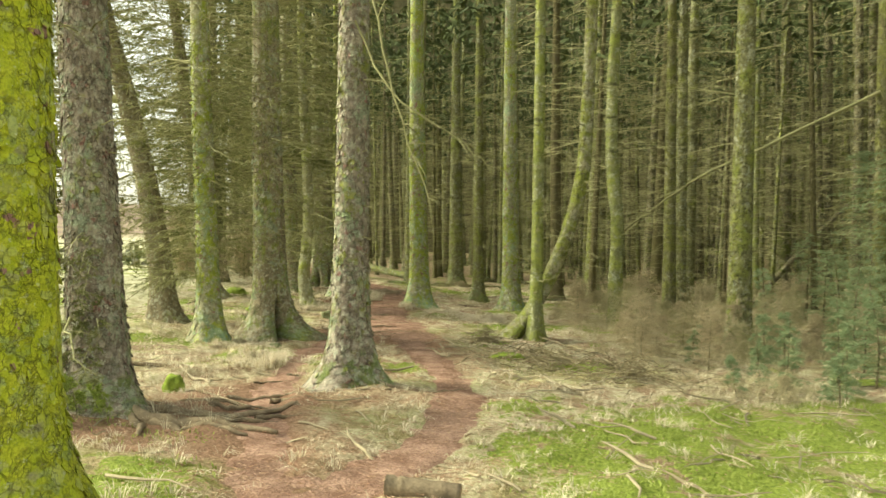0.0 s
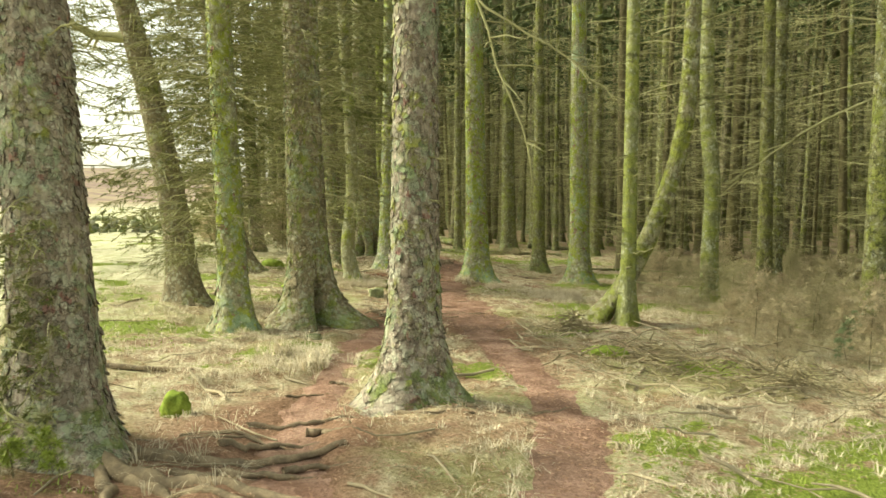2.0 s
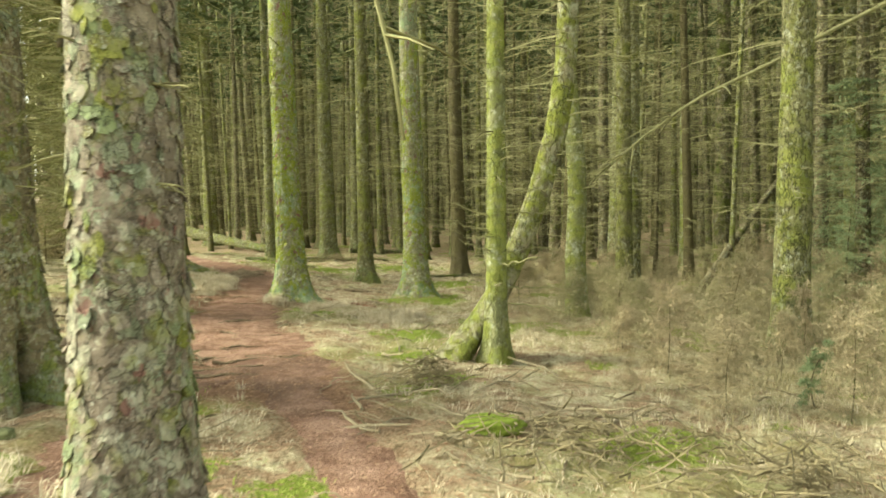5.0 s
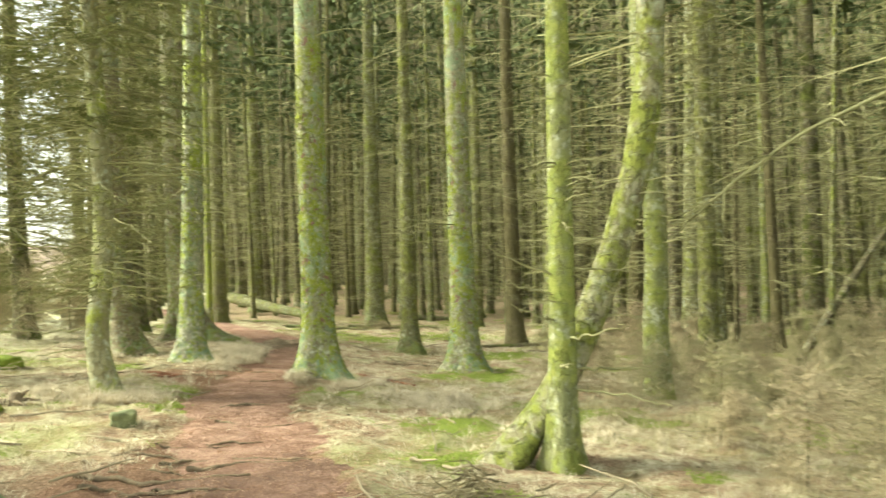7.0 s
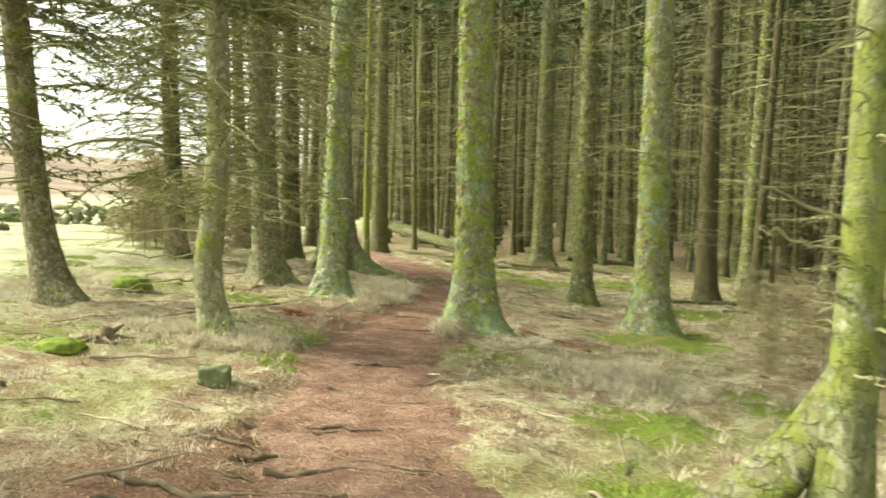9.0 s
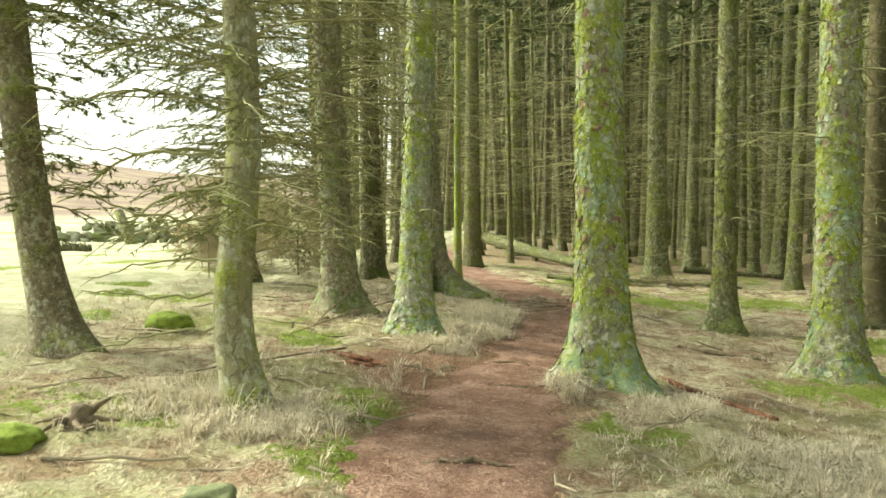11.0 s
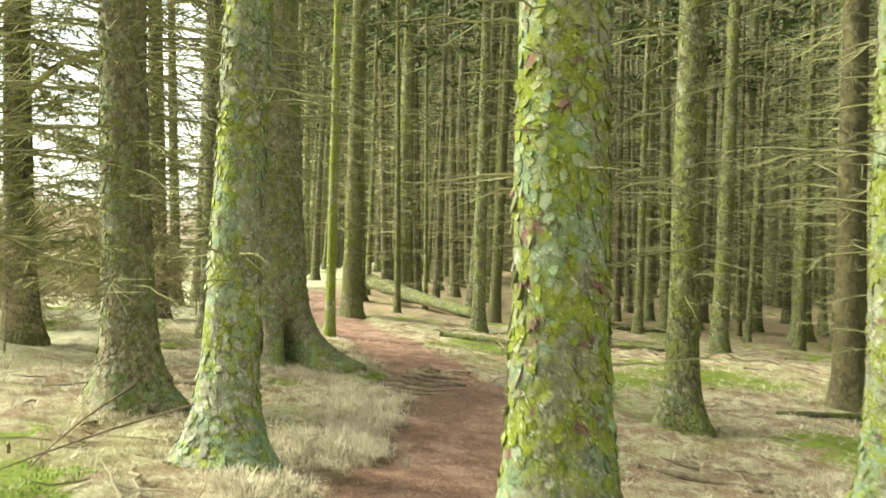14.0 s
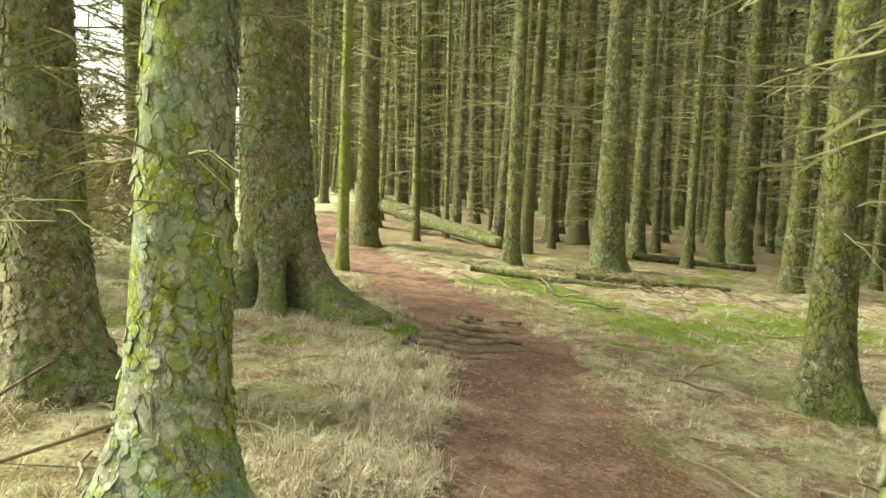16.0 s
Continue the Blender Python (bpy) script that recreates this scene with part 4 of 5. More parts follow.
pick = random.Random(4)
stand = []
planted = 0
for _ in range(12000):
    x, y = pick.uniform(-22, 34), pick.uniform(6, 78)
    if wooded(x, y) and all((x - a) ** 2 + (y - b) ** 2 > 2.4 for a, b in SET):
        SET.append((x, y))
        k = pick.uniform(0.7, 1.3)
        m = pose(x, y, at_ground(x, y), pick.uniform(-2.5, 2.5), pick.uniform(-2.5, 2.5), pick.uniform(0, 360)) @ Matrix.Diagonal((k, k, 1.0, 1))
        if math.hypot(x, y - 10) < 36 and planted < 195:
            planted += 1
            copy_thing(pick.choice(kinds), m)
        elif len(stand) < 235:
            stand.append((pick.choice(thinned), m))

# the trees too far in to tell apart, as one stand
far_stand = tagged(new("spruce_stand"), "dense far rows of mossy spruces deep in the wood", "trees", kind="stuff")
heaps = {}
for proto, m in stand:
    for piece in proto.children:
        src = piece.data
        co, tri = np.empty(len(src.vertices) * 3, np.float32), np.empty(len(src.loops), np.int32)
        src.vertices.foreach_get("co", co), src.loops.foreach_get("vertex_index", tri)
        t4 = np.array(m)
        heaps.setdefault((piece.name.split(".")[0], src.materials[0].name), []).append((co.reshape(-1, 3) @ t4[:3, :3].T + t4[:3, 3], tri))
for (name, mat), pieces in heaps.items():
    tagged(part(name, mesh_of(name, *joined(pieces), bpy.data.materials[mat], name == "trunk"), far_stand), kind="stuff")

# far edge of the wood
g = np.random.default_rng(5)
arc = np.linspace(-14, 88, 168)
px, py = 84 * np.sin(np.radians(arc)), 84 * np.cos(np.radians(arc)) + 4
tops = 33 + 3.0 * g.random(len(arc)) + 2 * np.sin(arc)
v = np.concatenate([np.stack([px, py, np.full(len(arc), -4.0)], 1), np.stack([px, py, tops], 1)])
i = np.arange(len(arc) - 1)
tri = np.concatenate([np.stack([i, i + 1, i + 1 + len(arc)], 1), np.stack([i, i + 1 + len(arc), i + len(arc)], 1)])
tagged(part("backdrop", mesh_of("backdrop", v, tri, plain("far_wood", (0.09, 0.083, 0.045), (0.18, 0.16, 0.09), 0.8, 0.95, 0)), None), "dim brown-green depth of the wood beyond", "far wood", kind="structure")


# ---- boughs that hang in view ----
def bough(tree, knots, r0, name="dead_branch", label="long bare drooping branch", twigs=10, seed=0, sides=6):
    """One bare branch of a tree through world points, with side twigs."""
    g = np.random.default_rng(seed)
    k = np.array(knots, float)
    s = np.linspace(0, len(k) - 1, 14)
    i = np.clip(s.astype(int), 0, len(k) - 2)
    d = np.gradient(k, axis=0)
    f = (s - i)[:, None]
    line = (2 * f**3 - 3 * f**2 + 1) * k[i] + (f**3 - 2 * f**2 + f) * d[i] + (3 * f**2 - 2 * f**3) * k[i + 1] + (f**3 - f**2) * d[i + 1]
    line[1:-1] += g.normal(0, 0.012, (12, 3))
    line = line - np.array(tree.matrix_basis.translation)
    pieces = [tubes(line[None], (r0 * np.linspace(1, 0.3, 14))[None], sides)]
    way = line[-1] - line[0]
    turn, length = np.array([math.atan2(way[1], way[0])]), np.array([np.linalg.norm(way)])
    if twigs:
        tw = twig_lines(g, line[None], turn, length, twigs, spread=0.22)
        pieces.append(tubes(tw, np.broadcast_to(r0 * np.array([0.4, 0.3, 0.15]), tw.shape[:2]), 3))
    part(name, mesh_of(name, *joined(pieces), twig_mat, True), tree, label)


bough(T6, [(-0.90, 8.2, 4.6), (-0.62, 7.9, 3.7), (-0.45, 7.8, 2.9), (-0.2, 7.75, 2.15), (-0.04, 7.7, 1.50)], 0.017, seed=1)
bough(T6, [(-0.84, 8.2, 3.6), (-0.45, 7.95, 2.85), (0.0, 7.85, 2.5), (0.35, 7.8, 2.25), (0.55, 7.75, 2.0)], 0.012, seed=2)
bough(T3, [(-5.15, 13.0, 3.55), (-5.6, 12.95, 3.6), (-6.1, 12.9, 3.95), (-6.5, 12.9, 4.2)], 0.075, label="thick limb curving upwards", twigs=18, seed=5, sides=10)
bough(T2, [(-3.0, 6.6, 0.75), (-2.85, 6.1, 0.72), (-2.6, 5.75, 0.55), (-2.45, 5.6, 0.42)], 0.012, label="low dead branch hung with twigs", twigs=22, seed=6)
bough(long_tree, [(9.3, 16.95, 4.4), (7.2, 16.85, 3.4), (5.5, 16.85, 2.6), (4.6, 16.9, 1.95), (3.95, 17.0, 1.4)], 0.038, label="long pale dead bough reaching out", seed=3, twigs=16)
for n, (a, z, ln, up) in enumerate([(-30, 0.62, 0.75, -0.15), (10, 0.75, 0.8, -0.05), (-60, 1.0, 0.55, 0.25), (-140, 1.15, 0.5, 0.3), (-160, 1.5, 0.6, 0.45), (30, 1.02, 0.7, 0.02), (5, 1.55, 0.65, -0.1), (-20, 1.75, 0.6, 0.02), (200, 1.35, 0.45, 0.3), (-100, 0.8, 0.5, 0.1)]):
    b = T10.matrix_basis.translation
    dx, dy = math.cos(radians(a)), math.sin(radians(a))
    bough(T10, [(b.x + dx * 0.08, b.y + dy * 0.08, b.z + z), (b.x + dx * (0.1 + ln * 0.5), b.y + dy * (0.1 + ln * 0.5), b.z + z + up * ln * 0.4), (b.x + dx * (0.1 + ln), b.y + dy * (0.1 + ln), b.z + z + up * ln)], 0.011, label="bare pale side branch", twigs=3, seed=40 + n, sides=5)

for n, (p, q) in enumerate([((-0.3, 19.05, 1.68), (0.45, 18.9, 1.95)), ((-0.3, 19.02, 1.40), (0.38, 18.9, 1.6)), ((-0.28, 19.0, 0.68), (0.5, 18.85, 0.72)), ((-0.3, 19.1, 1.1), (0.45, 19.0, 1.2)), ((-0.6, 18.98, 2.2), (-1.3, 18.6, 2.1))]):
    bough(T7, [p, tuple((np.array(p) + np.array(q)) / 2 + np.array([0, 0, 0.03])), q], 0.006, label="bare pale side branch", twigs=4, seed=60 + n, sides=5)

for n, (z, dx, dy, up) in enumerate([(0.75, -1.0, -0.25, 0.05), (1.0, -1.2, 0.1, -0.15), (1.25, -1.1, -0.4, 0.3), (0.55, -0.8, -0.5, -0.1), (1.7, -1.3, -0.2, 0.1), (2.3, -1.5, 0.3, 0.35)]):
    b = P5.matrix_basis.translation
    bough(P5, [(b.x, b.y, b.z + z), (b.x + dx * 0.5, b.y + dy * 0.5, b.z + z + up * 0.2), (b.x + dx, b.y + dy, b.z + z + up)], 0.012, label="long bare curved side branch", twigs=7, seed=80 + n, sides=5)
for n, (z, dx, dy, up) in enumerate([(2.9, -3.2, -0.6, 0.5), (3.6, -3.4, 0.3, 0.9), (2.2, -2.6, -1.2, -0.4), (1.5, -2.4, -0.3, -0.5), (4.4, -3.0, -1.4, 0.6), (3.2, 2.2, -1.2, 0.2)]):
    b = L1.matrix_basis.translation
    bough(L1, [(b.x, b.y, b.z + z), (b.x + dx * 0.35, b.y + dy * 0.4, b.z + z + 0.25 + up * 0.3), (b.x + dx * 0.7, b.y + dy * 0.7, b.z + z + 0.2 + up * 0.6), (b.x + dx, b.y + dy, b.z + z + up - 0.3)], 0.05, label="heavy sweeping bough", twigs=40, seed=90 + n)

# dead pole caught between the trees
pole = tagged(new("leaning_pole"), "dead spruce pole leaning among young trees", "dead tree")
pole.matrix_basis = Matrix.Translation((8.2, 21.5, at_ground(8.2, 21.5)))
line = np.stack([np.linspace(-0.3, 5.2, 12), np.linspace(-0.2, 3.2, 12), np.linspace(-0.1, 3.9, 12) + 0.15 * np.sin(np.linspace(0, 3, 12))], 1)
part("stem", mesh_of("stem", *tubes(line[None], np.linspace(0.09, 0.05, 12)[None], 8), bark_dark, True), pole)


# ---- ground cover ----
def scatter(n, x0, x1, y0, y1, density, seed):
    g = np.random.default_rng(seed)
    x, y = g.uniform(x0, x1, n), g.uniform(y0, y1, n)
    ok = g.random(n) < density(x, y)
    return x[ok], y[ok], g


def cover(name, label, category, pieces, material):
    tagged(part(name, mesh_of(name, *pieces, material), None), label, category, kind="stuff")


def combed(g, x, y, spread):
    """Headings of blades that lie over together, clump by clump."""
    return 9.0 * fbm(x, y, 1.7, 91, 2) + 2.5 * fbm(x, y, 6.0, 92, 2) + g.normal(0, spread, len(x))


def near_path(x, y):
    return away(x, y, TRAIL)


def grass_density(x, y):
    clump = smooth(fbm(x, y, 1.1, 71, 3), -0.25, 0.35)
    d = (0.15 + 0.85 * clump) * (1 - 0.97 * trail_cover(x, y)) * (1 - 0.9 * moss_cover(x, y)) * (1 - 0.85 * np.clip(worn_cover(x, y), 0, 1))
    return d * (1 - 0.4 * smooth(near_path(x, y), 4, 9))


TUSSOCK = [(-2.05, 21.6, 0.55), (-1.95, 22.6, 0.45), (-2.2, 23.6, 0.6), (-3.2, 16.9, 0.5), (-2.5, 16.6, 0.5), (-0.9, 18.5, 0.35), (0.1, 18.4, 0.4), (-2.1, 20.1, 0.35), (-2.1, 9.8, 0.6), (-1.6, 24.6, 0.4), (0.9, 17.0, 0.6)]


def tussock_cover(x, y):
    t = np.zeros(np.shape(x))
    for cx, cy, r in TUSSOCK:
        t = np.maximum(t, bell(x, y, cx, cy, r * 0.6))
    return t


def tufts(x, y, g, each, length, lean, width, spread):
    """Tufts of bent blades: each tuft throws its blades outwards, most of them over to one side."""
    n = len(x)
    who = np.repeat(np.arange(n), each)
    over = combed(g, x, y, 1.2)[who] + g.normal(0, 1.5, len(who))
    size = (length(x, y) * g.uniform(0.55, 1.25, n))[who] * g.uniform(0.5, 1.1, len(who))
    off = np.abs(g.normal(0, spread, len(who)))
    bx, by = x[who] + np.cos(over) * off, y[who] + np.sin(over) * off
    bend = np.clip(g.uniform(lean[0], lean[1], n)[who] + g.normal(0, 0.22, len(who)), 0.2, 1.68)
    return blades(np.stack([bx, by, land(bx, by) - 0.012], 1), over, size, bend, g.uniform(width[0], width[1], len(who)), 0.57)


x, y, g = scatter(27000, -7.5, 5.5, 3.5, 30, lambda x, y: np.clip(grass_density(x, y) + tussock_cover(x, y) * (1 - trail_cover(x, y)), 0, 1), 11)
cover("straw_grass", "pale dry straw-coloured grass in tufts", "grass", tufts(x, y, g, 13, lambda x, y: 0.125 * (1 + 0.9 * tussock_cover(x, y)) * (1 + 0.8 * fbm(x, y, 0.9, 72)), (0.5, 1.5), (0.0026, 0.0062), 0.03), straw_mat)

x, y, g = scatter(30000, -4, 2, 8, 26, lambda x, y: np.clip(tussock_cover(x, y) * 1.5 - 0.2, 0, 1) * (1 - trail_cover(x, y)), 17)
cover("grass_tussocks", "thick pale tussocks of bent dry grass", "grass", tufts(x, y, g, 16, lambda x, y: 0.20 * (1 + 0.7 * fbm(x, y, 2.5, 74)), (0.5, 1.4), (0.003, 0.0075), 0.028), straw_mat)

x, y, g = scatter(520000, -8, 6, 3.5, 31, lambda x, y: np.clip(moss_cover(x, y) * 1.2 - 0.25, 0, 1) * smooth(fbm(x, y, 2.2, 75), -0.3, 0.2) * (1 - trail_cover(x, y)), 12)
cover("moss_sprigs", "bright yellow-green moss on the forest floor", "moss", blades(np.stack([x, y, land(x, y) - 0.005], 1), g.uniform(0, 6.28, len(x)), g.uniform(0.015, 0.05, len(x)), g.uniform(0.2, 1.0, len(x)), g.uniform(0.005, 0.011, len(x))), sprig_mat)

# needle litter and bits of twig, lying flat
x, y, g = scatter(130000, -4.5, 3.5, 3.5, 30, lambda x, y: np.clip(0.25 + 0.7 * np.exp(-((near_path(x, y) - 0.5) / 0.6) ** 2), 0, 1) * (1 - 0.5 * moss_cover(x, y)), 13)
a = g.uniform(0, 6.28, len(x))
h = g.uniform(0.005, 0.026, len(x))
e = np.stack([np.cos(a), np.sin(a)], 1) * h[:, None]
w = np.stack([-np.sin(a), np.cos(a)], 1) * g.uniform(0.002, 0.007, len(x))[:, None]
z = land(x, y) + 0.008 + 0.075 * np.clip(trail_cover(x, y) - 0.52, 0, 1)
c = np.stack([x, y], 1)
v = np.stack([np.concatenate([c - e, z[:, None]], 1), np.concatenate([c + w, (z + 0.004)[:, None]], 1), np.concatenate([c + e, z[:, None]], 1), np.concatenate([c - w, (z + 0.004)[:, None]], 1)], 1)
i = np.arange(len(x))[:, None] * 4
cover("needle_litter", "fallen needles, bark crumbs and bits of twig", "litter", (v.reshape(-1, 3), np.concatenate([i + [0, 1, 2], i + [0, 2, 3]], 1).reshape(-1, 3)), litter_mat)

# fallen sticks
x, y, g = scatter(5200, -6, 6, 4, 34, lambda x, y: np.clip(0.2 + 0.4 * (bell(x, y, 1.6, 10.2, 1.5) + bell(x, y, 0.6, 12.3, 0.8) + bell(x, y, -2.8, 20.0, 0.9) + bell(x, y, 0.5, 31.5, 1.8)) - 0.6 * trail_cover(x, y), 0, 1), 14)
a, ln = g.uniform(0, 6.28, len(x)), g.uniform(0.12, 0.85, len(x)) ** 1.4
ln = ln * (1 - 0.7 * bell(x, y, -1.9, 15.1, 0.4))
s = np.linspace(-0.5, 0.5, 5)[None, :]
px = x[:, None] + np.cos(a)[:, None] * s * ln[:, None] + g.normal(0, 0.03, (len(x), 5)) * ln[:, None]
py = y[:, None] + np.sin(a)[:, None] * s * ln[:, None] + g.normal(0, 0.03, (len(x), 5)) * ln[:, None]
pz = land(px, py) + 0.012 + g.uniform(0, 0.10, len(x))[:, None] * (0.5 + s) * (ln[:, None] > 0.3)
lines = np.stack([px, py, pz], 2)
rad = (0.004 + 0.011 * g.random(len(x)) ** 2)[:, None] * np.array([1, 1, 0.9, 0.7, 0.4])
order = np.argsort(-(ln - 0.25 * near_path(x, y)))
for i in order[:240]:
    base = lines[i, 2]
    ob = tagged(part("stick", mesh_of("stick", *tubes((lines[i] - base)[None], rad[i][None], 6), stick_mat), None), "thin dead stick lying on the forest floor", "stick", "sticks on the ground")
    ob.matrix_basis = Matrix.Translation(base)
cover("twig_litter", "thin dead twigs strewn over the ground", "sticks", tubes(lines[order[240:]], rad[order[240:]], 3), stick_mat)


brash_mat = plain("brash", (0.10, 0.085, 0.05), (0.21, 0.175, 0.10), 4.0, 0.9, 0, 0.5, (0.40, 0.34, 0.21))
# heaps of cut brash
for cx, cy, r, m in ((1.35, 10.1, 0.9, 300), (0.75, 12.3, 0.4, 160), (2.3, 9.3, 0.8, 300), (0.8, 31.6, 1.7, 420)):
    g = np.random.default_rng(int(abs(cx) * 100 + cy * 7))
    a, d = g.uniform(0, 6.28, m), np.abs(g.normal(0, r * 0.6, m))
    x, y = cx + np.cos(a) * d * 1.3, cy + np.sin(a) * d
    turn, ln = g.uniform(0, 6.28, m), g.uniform(0.05, 0.30, m)
    s = np.linspace(-0.5, 0.5, 4)[None, :]
    px = x[:, None] + np.cos(turn)[:, None] * s * ln[:, None] + g.normal(0, 0.02, (m, 4))
    py = y[:, None] + np.sin(turn)[:, None] * s * ln[:, None] + g.normal(0, 0.02, (m, 4))
    pz = land(px, py) + 0.01 + (g.uniform(0, 0.24, m) * np.exp(-(d / r) ** 2))[:, None] + g.uniform(-0.5, 0.9, m)[:, None] * (s + 0.5) * ln[:, None] * 0.7
    cover("brash_pile", "heap of dark broken brash and twigs", "brash", tubes(np.stack([px, py, pz], 2), g.uniform(0.003, 0.009, m)[:, None] * np.array([1, 0.9, 0.7, 0.4]), 3), brash_mat)


# ---- brown brush and young spruces ----
def brush_density(x, y):
    edge = 2.1 + 0.5 * fbm(x, y, 0.6, 81) + 0.9 * smooth(y, 17, 24) + 1.6 * smooth(y, 22, 27)
    return smooth(x - edge, 0, 0.9) * smooth(y, 7.6 + 0.0 * y, 9.0) * (1 - smooth(y, 27, 30)) * smooth(fbm(x, y, 0.8, 85), -0.35, 0.15) * (1 - 0.6 * bell(x, y, 6.2, 9.4, 1.9))


x, y, g = scatter(150000, 1.5, 13, 7, 30, brush_density, 15)
ln = g.uniform(0.10, 0.62, len(x)) * (0.7 + 1.3 * fbm(x, y, 1.1, 88)) * (0.75 + 0.25 * smooth(x - 2.2, 0, 2))
cover("brown_brush", "tangle of brown dead twigs and bracken", "brush", blades(np.stack([x, y, land(x, y)], 1), g.uniform(0, 6.28, len(x)), np.clip(ln, 0.1, 1), g.uniform(0.5, 1.6, len(x)), g.uniform(0.002, 0.0055, len(x)), 0.5), brush_mat)


def young_spruce(x, y, tall, seed, material=young_mat, label="young spruce with soft blue-green needles", name="young_spruce", group="young spruces", full=46, stem_r=0.014, fine=(18, 11), size=0.042):
    g = np.random.default_rng(seed)
    knots = [(-0.2, 0, 0), (tall * 0.5, g.normal(0, 0.03), g.normal(0, 0.03)), (tall, g.normal(0, 0.06), g.normal(0, 0.06))]
    tree = tagged(new(name), label, "young tree", group)
    tree.matrix_basis = Matrix.Translation((x, y, at_ground(x, y)))
    z = np.linspace(-0.1, tall, 7)
    stem = np.concatenate([smooth_line(knots, z), z[:, None]], 1)
    part("trunk", mesh_of("trunk", *tubes(stem[None], (stem_r * tall * np.linspace(1, 0.15, 7))[None], 6), bark_dark, True), tree)
    count = int(full * tall)
    lines, turn, length = branch_lines(g, knots, 0.02, 0.08, tall * 0.97, count, 0.55 * tall, 0.12, k=4)
    shrink = (1.05 - 0.85 * lines[:, :1, 2:3] / tall)
    lines = lines[:, :1] + (lines - lines[:, :1]) * shrink
    length = length * shrink[:, 0, 0]
    if material is brush_mat:
        lines[:, 1:] += g.normal(0, 0.035, lines[:, 1:].shape) * tall
    twigs = twig_lines(g, lines, turn, length, 7, 2, 0.5)
    if material is brush_mat:
        twigs[:, 1:] += g.normal(0, 0.07, twigs[:, 1:].shape) * tall
    fat = 0.45 if material is brush_mat else 1.0
    wood = joined([tubes(lines, np.broadcast_to(fat * np.array([0.005, 0.004, 0.003, 0.0015]), lines.shape[:2]), 3), tubes(twigs, np.full(twigs.shape[:2], 0.002 * fat), 3)])
    tagged(part("twig_mass", mesh_of("twig_mass", *wood, stick_mat if material is brush_mat else twig_mat), tree), kind="stuff")
    slim = size * (0.09 if material is brush_mat else 0.18)
    green = joined([needle_tris(g, lines, fine[0], size, slim), needle_tris(g, twigs, fine[1], size, slim)])
    tagged(part("needles", mesh_of("needles", *green, material), tree), kind="stuff")
    return tree


for n, (x, y, tall) in enumerate([(4.6, 8.9, 0.75), (5.3, 9.6, 1.0), (6.2, 9.2, 1.2), (3.9, 9.6, 0.55), (6.9, 10.3, 1.5), (7.9, 11.5, 1.9), (6.4, 12.2, 1.3), (8.6, 13.6, 2.2), (7.2, 14.4, 1.5), (9.6, 15.5, 2.6), (8.1, 16.8, 1.6), (10.8, 17.8, 2.6), (9.0, 19.6, 2.0), (4.9, 11.2, 0.7), (11.5, 21.0, 3.0), (12.8, 18.5, 3.2), (3.3, 8.6, 0.4), (4.2, 8.2, 0.6), (5.0, 8.1, 0.9), (5.8, 8.4, 1.1), (5.8, 10.8, 1.0), (4.3, 10.4, 0.7), (6.6, 8.1, 1.3), (7.6, 9.4, 1.6), (3.6, 11.0, 0.5), (7.0, 12.9, 1.5), (8.0, 10.2, 1.8), (6.2, 15.2, 1.2), (9.4, 12.4, 2.4), (10.4, 14.0, 2.8), (4.0, 9.1, 0.7), (4.9, 9.7, 0.9), (5.6, 9.2, 1.1)]):
    young_spruce(x, y, tall * 1.2, 300 + n)
for n, (x, y, tall) in enumerate([(9.4, 16.2, 4.2), (11.6, 16.6, 5.0), (12.6, 20.6, 5.6), (10.9, 20.2, 4.6), (14.6, 23.0, 6.0)]):
    young_spruce(x, y, tall, 420 + n, full=34, fine=(20, 12), size=0.075)
scrub = [young_spruce(4.0 + 0.9 * n, 12.2 + n, 0.75 + 0.12 * n, 380 + n, brush_mat, "fuzzy brown half-dead spruce scrub", "spruce_scrub", "brown scrub", 40, 0.006, (12, 11), 0.06) for n in range(4)]
lot, put = random.Random(8), [(4.0 + 0.9 * n, 12.2 + n) for n in range(4)]
for _ in range(1500):
    x, y = lot.uniform(2.0, 12.5), lot.uniform(8.0, 27)
    if len(put) < 160 and lot.random() < float(brush_density(np.array([x]), np.array([y]))[0]) and all((x - a) ** 2 + (y - b) ** 2 > 0.25 for a, b in put + SET):
        put.append((x, y))
        k = lot.uniform(0.55, 1.45) * (0.6 + 0.4 * float(smooth(y, 9, 13))) * (0.65 + 0.35 * float(smooth(x - 2.1, 0, 2.2)))
        copy_thing(lot.choice(scrub), pose(x, y, at_ground(x, y), 0, 0, lot.uniform(0, 360)) @ Matrix.Diagonal((k * 1.25, k * 1.25, k * 0.8, 1)))
for n, (x, y, tall) in enumerate([(-3.0, 6.3, 0.32), (-2.62, 6.2, 0.28), (-3.35, 6.2, 0.55), (-3.3, 6.0, 0.5), (-2.75, 6.1, 0.35), (-2.9, 5.95, 0.3), (-3.5, 6.4, 0.8), (-3.1, 5.9, 0.55)]):
    young_spruce(x, y, tall, 340 + n, sprig_mat if tall < 0.4 else needle_mat, "small spruce seedling against the foot of a tree")


